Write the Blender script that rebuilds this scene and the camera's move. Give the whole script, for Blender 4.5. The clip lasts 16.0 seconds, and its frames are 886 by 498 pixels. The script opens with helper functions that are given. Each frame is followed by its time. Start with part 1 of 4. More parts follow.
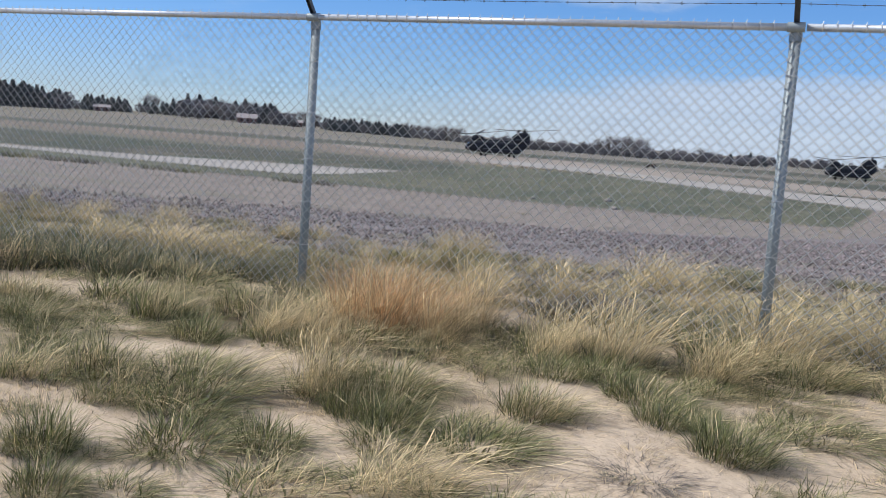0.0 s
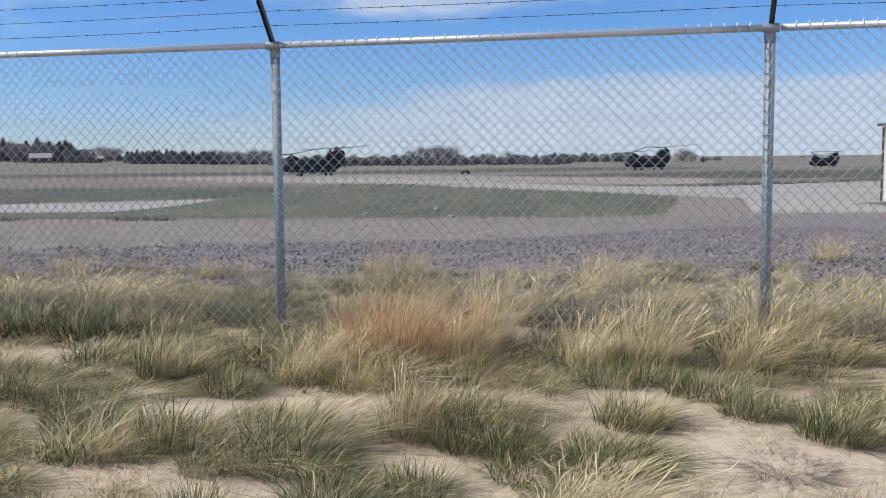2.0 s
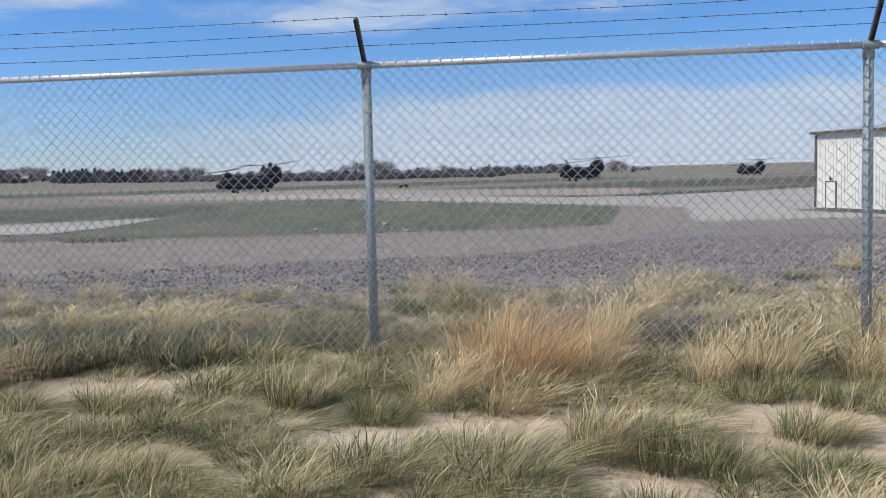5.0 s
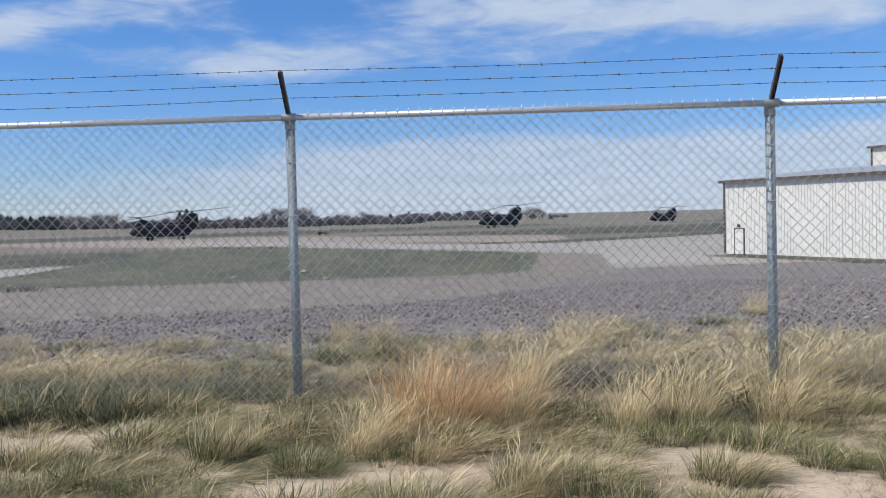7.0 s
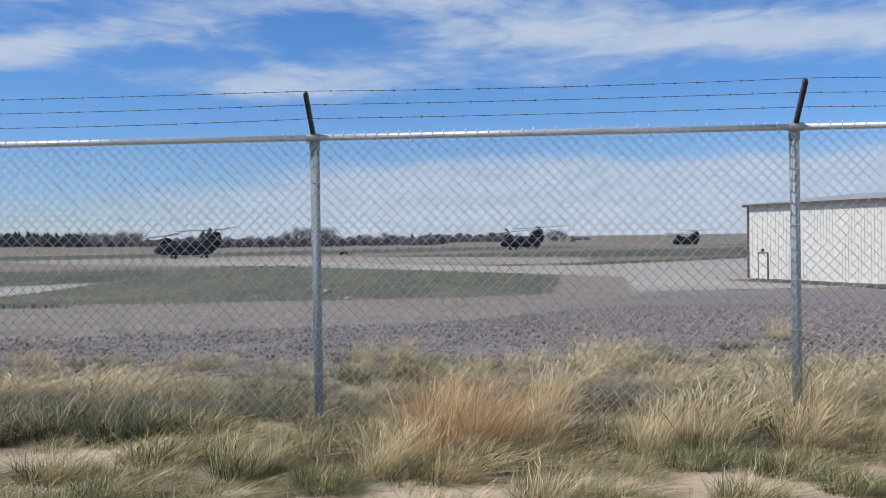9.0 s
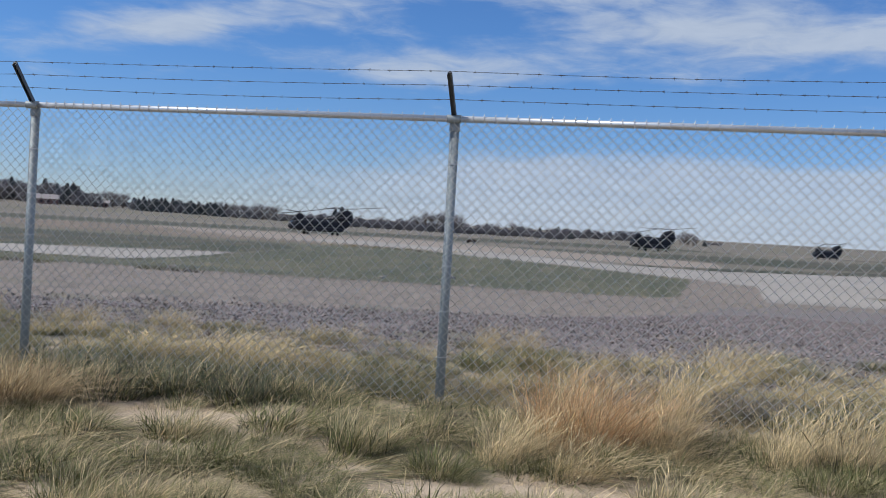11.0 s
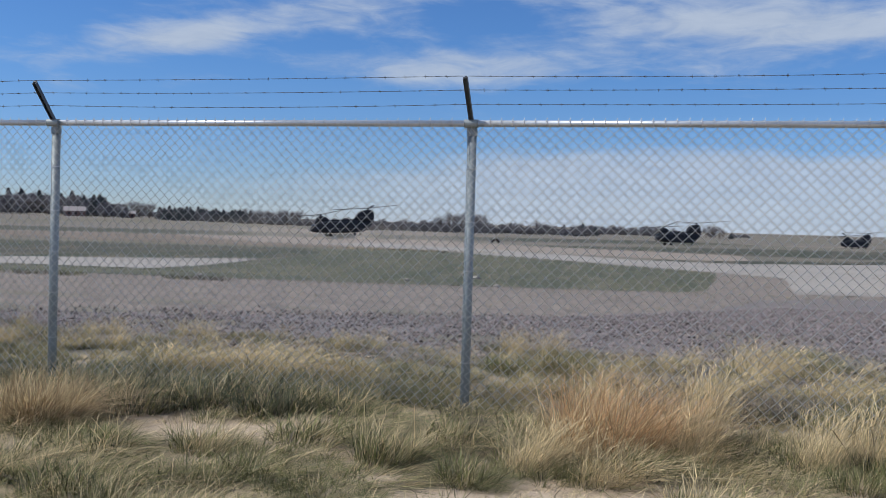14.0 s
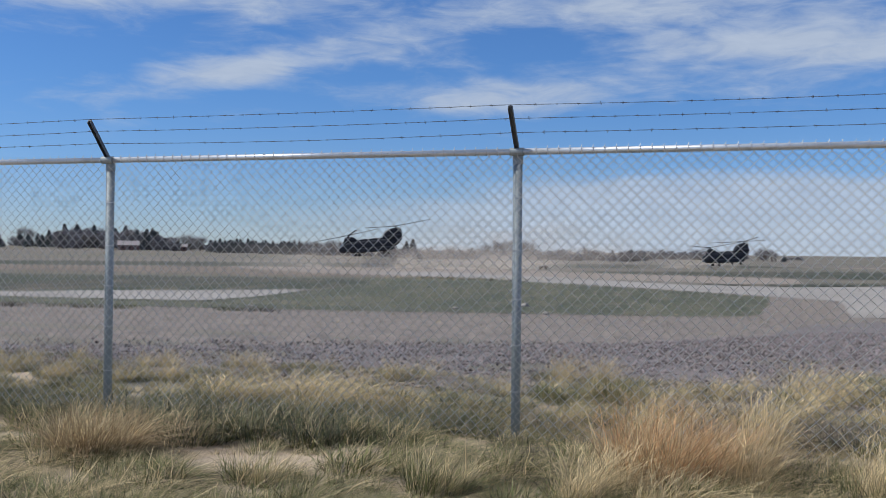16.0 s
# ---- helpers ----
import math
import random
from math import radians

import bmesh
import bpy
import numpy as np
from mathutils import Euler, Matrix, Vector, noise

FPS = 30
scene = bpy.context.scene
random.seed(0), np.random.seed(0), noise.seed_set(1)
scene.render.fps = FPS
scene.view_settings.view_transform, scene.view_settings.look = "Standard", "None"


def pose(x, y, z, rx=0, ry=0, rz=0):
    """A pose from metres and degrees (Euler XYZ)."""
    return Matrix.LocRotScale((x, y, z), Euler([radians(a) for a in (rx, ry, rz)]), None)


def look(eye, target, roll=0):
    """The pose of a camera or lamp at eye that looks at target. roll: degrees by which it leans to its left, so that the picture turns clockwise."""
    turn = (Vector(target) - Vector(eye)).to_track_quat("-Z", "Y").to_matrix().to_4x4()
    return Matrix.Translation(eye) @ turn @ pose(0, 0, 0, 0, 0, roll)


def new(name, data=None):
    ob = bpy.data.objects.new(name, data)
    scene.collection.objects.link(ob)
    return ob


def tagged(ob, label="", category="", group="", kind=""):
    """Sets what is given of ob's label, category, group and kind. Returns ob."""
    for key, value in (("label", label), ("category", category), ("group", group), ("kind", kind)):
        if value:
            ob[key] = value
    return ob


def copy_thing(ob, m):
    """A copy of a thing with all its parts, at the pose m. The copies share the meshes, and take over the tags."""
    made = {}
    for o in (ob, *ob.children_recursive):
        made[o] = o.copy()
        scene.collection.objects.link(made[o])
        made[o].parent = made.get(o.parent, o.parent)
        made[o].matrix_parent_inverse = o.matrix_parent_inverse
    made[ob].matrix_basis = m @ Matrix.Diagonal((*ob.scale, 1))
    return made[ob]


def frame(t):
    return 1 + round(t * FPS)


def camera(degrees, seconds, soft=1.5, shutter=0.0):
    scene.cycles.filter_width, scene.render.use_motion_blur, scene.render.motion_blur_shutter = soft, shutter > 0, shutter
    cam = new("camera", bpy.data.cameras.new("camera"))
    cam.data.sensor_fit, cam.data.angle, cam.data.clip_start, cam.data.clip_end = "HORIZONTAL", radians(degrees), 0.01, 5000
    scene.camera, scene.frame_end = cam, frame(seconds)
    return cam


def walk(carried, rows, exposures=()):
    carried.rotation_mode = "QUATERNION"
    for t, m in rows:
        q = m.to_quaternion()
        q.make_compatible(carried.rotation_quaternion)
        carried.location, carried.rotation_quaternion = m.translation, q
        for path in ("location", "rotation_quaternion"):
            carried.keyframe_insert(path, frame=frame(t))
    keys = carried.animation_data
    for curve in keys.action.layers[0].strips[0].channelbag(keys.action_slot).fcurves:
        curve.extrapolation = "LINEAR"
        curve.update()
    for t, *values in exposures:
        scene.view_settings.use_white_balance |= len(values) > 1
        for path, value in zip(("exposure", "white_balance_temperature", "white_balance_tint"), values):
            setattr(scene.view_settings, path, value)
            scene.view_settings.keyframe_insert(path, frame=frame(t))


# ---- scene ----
cam = camera(50.6, 16.0, soft=0.85)
PATH = [
    (0, (3.394, -5.504, 1.14), (2.619, -3.676, 0.9), 4.2),
    (0.5, (3.249, -5.557, 1.144), (2.479, -3.727, 0.908), 1.0),
    (1, (2.943, -5.517, 1.095), (2.26, -3.648, 0.89), 3.4),
    (1.5, (2.651, -5.598, 1.134), (2.153, -3.666, 1.007), -0.0),
    (2, (2.331, -5.75, 1.134), (1.916, -3.804, 0.94), -0.5),
    (2.5, (1.94, -5.755, 1.131), (1.529, -3.801, 1.014), -0.8),
    (3, (1.679, -5.87, 1.117), (1.43, -3.898, 0.898), 1.2),
    (3.5, (1.476, -5.816, 1.109), (1.173, -3.847, 0.929), -0.1),
    (3.7, (1.357, -5.778, 1.124), (1.048, -3.807, 0.975), -2.8),
    (5.8, (1.3, -5.962, 1.197), (1.063, -3.984, 1.019), -0.0),
    (6, (1.302, -5.964, 1.202), (1.105, -3.981, 1.029), -0.3),
    (6.5, (1.304, -5.966, 1.21), (1.238, -3.972, 1.071), -1.1),
    (7, (1.29, -5.979, 1.209), (1.183, -3.984, 1.137), -1.4),
    (7.5, (1.292, -5.991, 1.212), (1.174, -3.995, 1.159), -1.3),
    (8, (1.286, -5.996, 1.211), (1.147, -4.001, 1.179), -1.2),
    (10.3, (1.288, -5.994, 1.163), (1.081, -4.005, 1.141), 0.8),
    (10.5, (1.283, -5.99, 1.148), (1.055, -4.003, 1.133), 2.1),
    (11, (1.23, -5.882, 1.182), (0.813, -3.927, 1.13), 3.3),
    (11.5, (1.215, -5.881, 1.173), (0.763, -3.936, 1.064), 4.2),
    (12, (1.228, -5.862, 1.171), (0.816, -3.906, 1.085), 3.8),
    (12.5, (1.197, -5.876, 1.181), (0.82, -3.917, 1.038), 3.2),
    (13, (1.24, -5.801, 1.174), (0.927, -3.829, 1.062), 2.6),
    (13.5, (1.256, -5.984, 1.168), (0.882, -4.022, 1.06), 2.6),
    (14, (1.248, -5.86, 1.215), (0.78, -3.917, 1.162), 1.6),
    (14.5, (1.251, -5.876, 1.221), (0.755, -3.938, 1.236), 0.4),
    (15, (1.252, -5.877, 1.224), (0.765, -3.937, 1.245), 0.4),
    (15.5, (1.257, -5.881, 1.217), (0.726, -3.953, 1.233), 0.9),
    (16, (1.248, -5.863, 1.22), (0.681, -3.946, 1.225), 0.6),
]
walk(cam, [(t, look(eye, target, roll)) for t, eye, target, roll in PATH], exposures=[(0, -0.18, 6250, 10), (3.5, -0.22, 6250, 10), (7, -0.22, 6250, 10), (12, -0.46, 6250, 10), (16, -0.46, 6250, 10)])

# ---- light ----
SUN_AZ, SUN_EL = 252.0, 48.0          # compass bearing from +y, clockwise; to the left and a little behind the viewer
world = bpy.data.worlds.new("sky")
scene.world = world
world.use_nodes = True


def sky_nodes():
    nt = world.node_tree
    nt.nodes.clear()
    N, L = nt.nodes.new, nt.links.new
    out, bg, sky = N("ShaderNodeOutputWorld"), N("ShaderNodeBackground"), N("ShaderNodeTexSky")
    sky.sky_type, sky.sun_disc = "NISHITA", False
    sky.sun_elevation, sky.sun_rotation = radians(SUN_EL), radians(SUN_AZ)
    sky.air_density, sky.dust_density, sky.ozone_density = 1.0, 0.0, 4.0
    bg.inputs[1].default_value = 0.125
    tc, sep = N("ShaderNodeTexCoord"), N("ShaderNodeSeparateXYZ")
    L(tc.outputs["Generated"], sep.inputs[0])

    def m(op, a, b=None, c=None, clamp=False):
        n = N("ShaderNodeMath")
        n.operation, n.use_clamp = op, clamp
        for i, v in enumerate((a, b, c)):
            if v is None:
                continue
            if isinstance(v, (int, float)):
                n.inputs[i].default_value = v
            else:
                L(v, n.inputs[i])
        return n.outputs[0]

    az = m("ARCTAN2", sep.outputs[0], sep.outputs[1])
    el = m("ARCSINE", sep.outputs[2])
    azd, eld = m("MULTIPLY", az, 57.2958), m("MULTIPLY", el, 57.2958)

    def combo(sx, sy, ox=0.0):
        c = N("ShaderNodeCombineXYZ")
        L(m("ADD", m("MULTIPLY", azd, sx), ox), c.inputs[0])
        L(m("MULTIPLY", eld, sy), c.inputs[1])
        return c.outputs[0]

    def fbm(vec, detail, rough, dist=0.0):
        n = N("ShaderNodeTexNoise")
        n.inputs["Scale"].default_value, n.inputs["Detail"].default_value = 1.0, detail
        n.inputs["Roughness"].default_value, n.inputs["Distortion"].default_value = rough, dist
        L(vec, n.inputs["Vector"])
        return n.outputs[0]

    def ramp(v, a, b):
        n = N("ShaderNodeMapRange")
        n.interpolation_type = "SMOOTHSTEP"
        L(v, n.inputs[0])
        n.inputs[1].default_value, n.inputs[2].default_value = a, b
        return n.outputs[0]

    def lens(a0, e0, wa, we, k=0.0):
        da = m("SUBTRACT", azd, a0)
        u = m("DIVIDE", da, wa)
        v = m("DIVIDE", m("SUBTRACT", m("SUBTRACT", eld, e0), m("MULTIPLY", da, k)), we)
        r = m("ADD", m("MULTIPLY", u, u), m("MULTIPLY", v, v))
        return m("POWER", 2.718, m("MULTIPLY", r, -1.0))

    soft = fbm(combo(0.13, 0.5, 3.0), 7, 0.55, 0.4)
    fine = fbm(combo(0.30, 1.1, 11.0), 8, 0.6, 0.6)
    body = m("ADD", m("MULTIPLY", soft, 0.65), m("MULTIPLY", fine, 0.35))
    # the sheet of thin cloud low over the horizon, higher to the east
    edge = m("ADD", m("MULTIPLY", ramp(azd, -30.0, -4.0), 2.3), 2.4)
    low = ramp(m("SUBTRACT", m("ADD", edge, m("MULTIPLY", m("SUBTRACT", body, 0.5), 3.0)), eld), -0.5, 0.9)
    low = m("MULTIPLY", low, ramp(azd, -34.0, -8.0))
    # fair-weather banks higher up
    bank = m("ADD", lens(-13.5, 9.4, 7.0, 1.15, 0.03), lens(-27.0, 10.9, 10.0, 1.25, 0.2))
    bank = m("ADD", bank, lens(4.0, 12.0, 10.0, 2.0, 0.02))
    bank = m("ADD", bank, lens(-36.0, 14.6, 12.0, 1.4))
    bank = m("ADD", bank, m("MULTIPLY", lens(18.0, 11.2, 8.0, 1.4), 0.9))
    bank = m("ADD", bank, m("MULTIPLY", lens(-8.0, 14.6, 9.0, 1.3), 0.9))
    bank = m("ADD", bank, m("MULTIPLY", ramp(eld, 15.0, 20.0), 0.7))
    high = ramp(m("ADD", body, m("MULTIPLY", bank, 0.40)), 0.54, 0.94)
    high = m("MULTIPLY", high, ramp(eld, 5.5, 8.0))
    cover = m("MAXIMUM", m("MULTIPLY", low, 0.80), m("MULTIPLY", high, 0.88), clamp=True)
    mix = N("ShaderNodeMix")
    mix.data_type = "RGBA"
    cl = N("ShaderNodeMix")
    cl.data_type = "RGBA"
    L(fine, cl.inputs[0])
    cl.inputs[6].default_value, cl.inputs[7].default_value = (4.2, 4.95, 6.2, 1), (6.1, 6.75, 7.7, 1)
    L(cover, mix.inputs[0])
    tint = N("ShaderNodeMix")
    tint.data_type, tint.blend_type = "RGBA", "MULTIPLY"
    tint.inputs[0].default_value = 1.0
    shade = N("ShaderNodeMix")
    shade.data_type = "RGBA"
    shade.inputs[6].default_value, shade.inputs[7].default_value = (0.63, 0.765, 1.09, 1), (0.55, 0.80, 1.14, 1)
    L(ramp(eld, 0.0, 11.0), shade.inputs[0])
    L(shade.outputs[2], tint.inputs[7])
    L(sky.outputs[0], tint.inputs[6])
    L(tint.outputs[2], mix.inputs[6])
    L(cl.outputs[2], mix.inputs[7])
    L(mix.outputs[2], bg.inputs[0])
    L(bg.outputs[0], out.inputs[0])


sky_nodes()
sun = new("sun", bpy.data.lights.new("sun", "SUN"))
sun.data.energy, sun.data.angle, sun.data.color = 5.0, radians(0.6), (1.0, 0.95, 0.87)
sa, se = radians(SUN_AZ), radians(SUN_EL)
sun.matrix_world = look((0, 0, 50), Vector((0, 0, 50)) - Vector((math.sin(sa) * math.cos(se), math.cos(sa) * math.cos(se), math.sin(se))))


# ---- materials ----
def material(name, base, rough=0.8, metal=0.0, spots=(), bump=0.0, bump_scale=60.0, spec=0.3, island=0.0, coords="Object", alpha=1.0, through_light=0.0):
    """spots: (scale, low, high, colour, amount, stretch) layers of noise laid over the base colour."""
    mat = bpy.data.materials.new(name)
    mat.use_nodes = True
    nt = mat.node_tree
    N, L = nt.nodes.new, nt.links.new
    b = nt.nodes["Principled BSDF"]
    b.inputs["Roughness"].default_value, b.inputs["Metallic"].default_value = rough, metal
    b.inputs["Specular IOR Level"].default_value = spec
    b.inputs["Alpha"].default_value = alpha
    tc = N("ShaderNodeTexCoord")
    col = N("ShaderNodeRGB")
    col.outputs[0].default_value = (*base, 1)
    colour = col.outputs[0]
    for scale, lo, hi, c, amount, stretch in spots:
        mp, n, r, mx = N("ShaderNodeMapping"), N("ShaderNodeTexNoise"), N("ShaderNodeMapRange"), N("ShaderNodeMix")
        mp.inputs["Scale"].default_value = stretch
        n.inputs["Scale"].default_value, n.inputs["Detail"].default_value, n.inputs["Roughness"].default_value = scale, 8, 0.66
        r.inputs[1].default_value, r.inputs[2].default_value, r.inputs[4].default_value = lo, hi, amount
        mx.data_type = "RGBA"
        mx.inputs[7].default_value = (*c, 1)
        L(tc.outputs[coords], mp.inputs[0])
        L(mp.outputs[0], n.inputs["Vector"])
        L(n.outputs[0], r.inputs[0])
        L(r.outputs[0], mx.inputs[0])
        L(colour, mx.inputs[6])
        colour = mx.outputs[2]
    if island:
        g, r, h = N("ShaderNodeNewGeometry"), N("ShaderNodeMapRange"), N("ShaderNodeHueSaturation")
        L(g.outputs["Random Per Island"], r.inputs[0])
        r.inputs[3].default_value, r.inputs[4].default_value = 1 - island, 1 + island
        L(r.outputs[0], h.inputs["Value"])
        L(colour, h.inputs["Color"])
        colour = h.outputs[0]
    L(colour, b.inputs["Base Color"])
    if bump:
        n, bp = N("ShaderNodeTexNoise"), N("ShaderNodeBump")
        n.inputs["Scale"].default_value, n.inputs["Detail"].default_value = bump_scale, 8
        bp.inputs["Strength"].default_value, bp.inputs["Distance"].default_value = min(bump * 20, 1), bump
        L(tc.outputs[coords], n.inputs["Vector"])
        L(n.outputs[0], bp.inputs["Height"])
        L(bp.outputs[0], b.inputs["Normal"])
    if through_light:
        tr, ms, out = N("ShaderNodeBsdfTranslucent"), N("ShaderNodeMixShader"), nt.nodes["Material Output"]
        ms.inputs[0].default_value = through_light
        L(colour, tr.inputs[0])
        L(b.outputs[0], ms.inputs[1])
        L(tr.outputs[0], ms.inputs[2])
        L(ms.outputs[0], out.inputs[0])
    return mat


ONE = (1, 1, 1)
WIDE = (1, 0.3, 1)
M_EARTH = material("bare_earth", (0.53, 0.42, 0.31), 0.95, spots=[
    (1.4, 0.42, 0.6, (0.50, 0.39, 0.28), 0.9, ONE), (9, 0.5, 0.66, (0.40, 0.31, 0.22), 0.8, ONE),
    (38, 0.54, 0.66, (0.30, 0.235, 0.165), 0.85, ONE), (120, 0.5, 0.7, (0.62, 0.51, 0.39), 0.7, ONE), (240, 0.55, 0.65, (0.26, 0.20, 0.15), 0.7, ONE)], bump=0.03, bump_scale=16)
M_STUBBLE = material("field_stubble", (0.232, 0.192, 0.165), 0.95, spots=[
    (0.25, 0.42, 0.58, (0.215, 0.175, 0.15), 0.8, WIDE), (1.6, 0.48, 0.6, (0.27, 0.225, 0.185), 0.7, WIDE), (5, 0.48, 0.57, (0.105, 0.09, 0.08), 0.9, WIDE), (16, 0.53, 0.62, (0.36, 0.31, 0.26), 0.85, ONE)], bump=0.05, bump_scale=6)
M_GRAVELBED = material("gravel_bed", (0.20, 0.168, 0.155), 0.95, spots=[
    (1.2, 0.42, 0.6, (0.14, 0.12, 0.115), 0.7, ONE), (30, 0.48, 0.6, (0.32, 0.29, 0.28), 0.8, ONE), (22, 0.52, 0.62, (0.06, 0.052, 0.052), 0.9, ONE)], bump=0.04, bump_scale=26)
M_GREEN = material("mown_grass", (0.060, 0.069, 0.044), 0.95, spots=[
    (0.10, 0.45, 0.60, (0.125, 0.118, 0.07), 0.9, WIDE), (0.42, 0.50, 0.60, (0.175, 0.152, 0.11), 0.85, WIDE), (1.1, 0.50, 0.60, (0.050, 0.066, 0.034), 0.9, WIDE), (2.6, 0.53, 0.61, (0.20, 0.178, 0.13), 0.85, WIDE), (5, 0.50, 0.58, (0.038, 0.046, 0.026), 0.9, WIDE), (14, 0.56, 0.62, (0.28, 0.25, 0.18), 0.8, ONE)], bump=0.06, bump_scale=3)
M_DARKGRASS = material("rough_grass", (0.070, 0.070, 0.052), 0.95, spots=[
    (0.06, 0.44, 0.58, (0.052, 0.062, 0.038), 0.9, WIDE), (0.3, 0.5, 0.6, (0.15, 0.125, 0.09), 0.85, WIDE), (2.5, 0.54, 0.66, (0.045, 0.046, 0.034), 0.8, WIDE)], bump=0.06, bump_scale=3)
M_FIELD = material("dry_field", (0.175, 0.155, 0.128), 0.95, spots=[
    (0.012, 0.44, 0.58, (0.155, 0.142, 0.10), 0.9, WIDE), (0.06, 0.48, 0.6, (0.215, 0.18, 0.145), 0.8, WIDE), (0.5, 0.52, 0.64, (0.13, 0.115, 0.085), 0.8, WIDE)], bump=0.06, bump_scale=2)
M_CONCRETE = material("worn_concrete", (0.325, 0.295, 0.265), 0.9, spots=[
    (0.09, 0.45, 0.65, (0.25, 0.225, 0.20), 0.9, ONE), (1.1, 0.48, 0.62, (0.38, 0.345, 0.31), 0.6, ONE), (8, 0.6, 0.75, (0.30, 0.27, 0.24), 0.5, ONE)], bump=0.01, bump_scale=10)
M_DUSTY = material("dusty_taxiway", (0.27, 0.225, 0.185), 0.92, spots=[
    (0.05, 0.45, 0.65, (0.26, 0.215, 0.175), 0.8, WIDE), (0.9, 0.5, 0.7, (0.36, 0.31, 0.26), 0.6, WIDE)], bump=0.01, bump_scale=10)
M_BANK = material("clodded_earth_bank", (0.205, 0.165, 0.13), 0.95, spots=[
    (0.05, 0.45, 0.6, (0.16, 0.135, 0.105), 0.85, WIDE), (0.3, 0.5, 0.6, (0.11, 0.095, 0.075), 0.85, WIDE), (0.9, 0.53, 0.62, (0.27, 0.20, 0.15), 0.8, WIDE)], bump=0.08, bump_scale=2)
M_GALV = material("galvanised_steel", (0.30, 0.335, 0.345), 0.62, 0.3, spots=[
    (14, 0.45, 0.65, (0.24, 0.275, 0.29), 0.8, (1, 1, 0.4)), (60, 0.55, 0.75, (0.42, 0.45, 0.46), 0.6, ONE)], bump=0.001, bump_scale=90, spec=0.5)
M_RAIL = material("bright_galvanised_rail", (0.62, 0.65, 0.68), 0.36, 0.55, spots=[(9, 0.45, 0.62, (0.46, 0.48, 0.50), 0.8, (0.3, 1, 1)), (50, 0.55, 0.7, (0.36, 0.38, 0.40), 0.6, ONE)], bump=0.001, bump_scale=70, spec=0.5)
M_WIRE = material("galvanised_wire", (0.62, 0.63, 0.64), 0.4, 0.5, spots=[(5, 0.45, 0.65, (0.52, 0.53, 0.54), 0.8, ONE)], spec=0.5)
M_ARM = material("weathered_arm_steel", (0.13, 0.14, 0.16), 0.5, 0.6, spots=[(20, 0.45, 0.65, (0.08, 0.085, 0.10), 0.8, ONE)], spec=0.5)
M_BARB = material("barbed_wire_steel", (0.10, 0.10, 0.11), 0.5, 0.6, spots=[(9, 0.45, 0.65, (0.18, 0.16, 0.15), 0.6, ONE)])
M_BLADE_GREEN = material("grass_green", (0.122, 0.136, 0.048), 0.75, spots=[(3, 0.4, 0.65, (0.235, 0.22, 0.095), 0.7, ONE), (22, 0.5, 0.62, (0.30, 0.27, 0.16), 0.7, ONE)], island=0.75, through_light=0.18)
M_BLADE_TAN = material("grass_straw", (0.72, 0.585, 0.35), 0.75, spots=[(2, 0.4, 0.65, (0.48, 0.39, 0.235), 0.7, ONE), (26, 0.53, 0.63, (0.34, 0.27, 0.17), 0.7, ONE)], island=0.6, through_light=0.32)
M_BLADE_GREY = material("sage_green", (0.155, 0.172, 0.112), 0.8, spots=[(3, 0.4, 0.65, (0.08, 0.092, 0.06), 0.7, ONE)], island=0.6, through_light=0.2)
M_BLADE_RUST = material("dry_weed_rust", (0.61, 0.39, 0.21), 0.8, spots=[(4, 0.4, 0.65, (0.62, 0.42, 0.23), 0.8, ONE), (30, 0.5, 0.62, (0.42, 0.26, 0.14), 0.7, ONE)], island=0.6, through_light=0.25)
M_WEED = material("dry_weed_tan", (0.40, 0.29, 0.165), 0.85, spots=[(5, 0.4, 0.65, (0.26, 0.185, 0.11), 0.8, ONE)], island=0.6, through_light=0.15)
M_TWIG = material("dead_twig", (0.15, 0.125, 0.11), 0.85, spots=[(4, 0.4, 0.65, (0.22, 0.19, 0.17), 0.6, ONE)], island=0.3)
M_STONE = material("gravel_stone", (0.262, 0.22, 0.203), 0.85, spots=[(0.8, 0.45, 0.65, (0.235, 0.20, 0.205), 0.7, ONE)], island=0.8)
M_HELI = material("dark_olive_paint", (0.027, 0.029, 0.036), 0.65, spots=[
    (0.7, 0.45, 0.65, (0.034, 0.036, 0.042), 0.7, ONE), (6, 0.55, 0.75, (0.018, 0.020, 0.025), 0.7, ONE)], spec=0.2)
M_GLASS = material("dark_window_glass", (0.02, 0.025, 0.03), 0.08, spec=0.6)
M_RUBBER = material("black_rubber", (0.02, 0.02, 0.02), 0.8)
M_BLADE = material("rotor_blade_paint", (0.02, 0.021, 0.024), 0.6, spec=0.2)
M_SIDING = material("white_metal_siding", (0.68, 0.655, 0.60), 0.5, spots=[
    (0.5, 0.45, 0.7, (0.66, 0.64, 0.585), 0.7, (1, 1, 0.2)), (9, 0.6, 0.8, (0.6, 0.57, 0.52), 0.4, (1, 1, 0.1))])
M_TRIM = material("brown_metal_trim", (0.09, 0.07, 0.06), 0.55, spots=[(3, 0.45, 0.7, (0.12, 0.095, 0.08), 0.7, ONE)])
M_ROOF = material("grey_metal_roof", (0.42, 0.42, 0.42), 0.45, 0.4, spots=[(1, 0.45, 0.7, (0.35, 0.35, 0.35), 0.7, ONE)])
# far woods: pale blue-grey distance haze is put into these three colours
M_PINE = material("hazy_pine_needles", (0.098, 0.112, 0.12), 0.9, spots=[(0.6, 0.4, 0.65, (0.115, 0.12, 0.12), 0.7, ONE)], island=0.4)
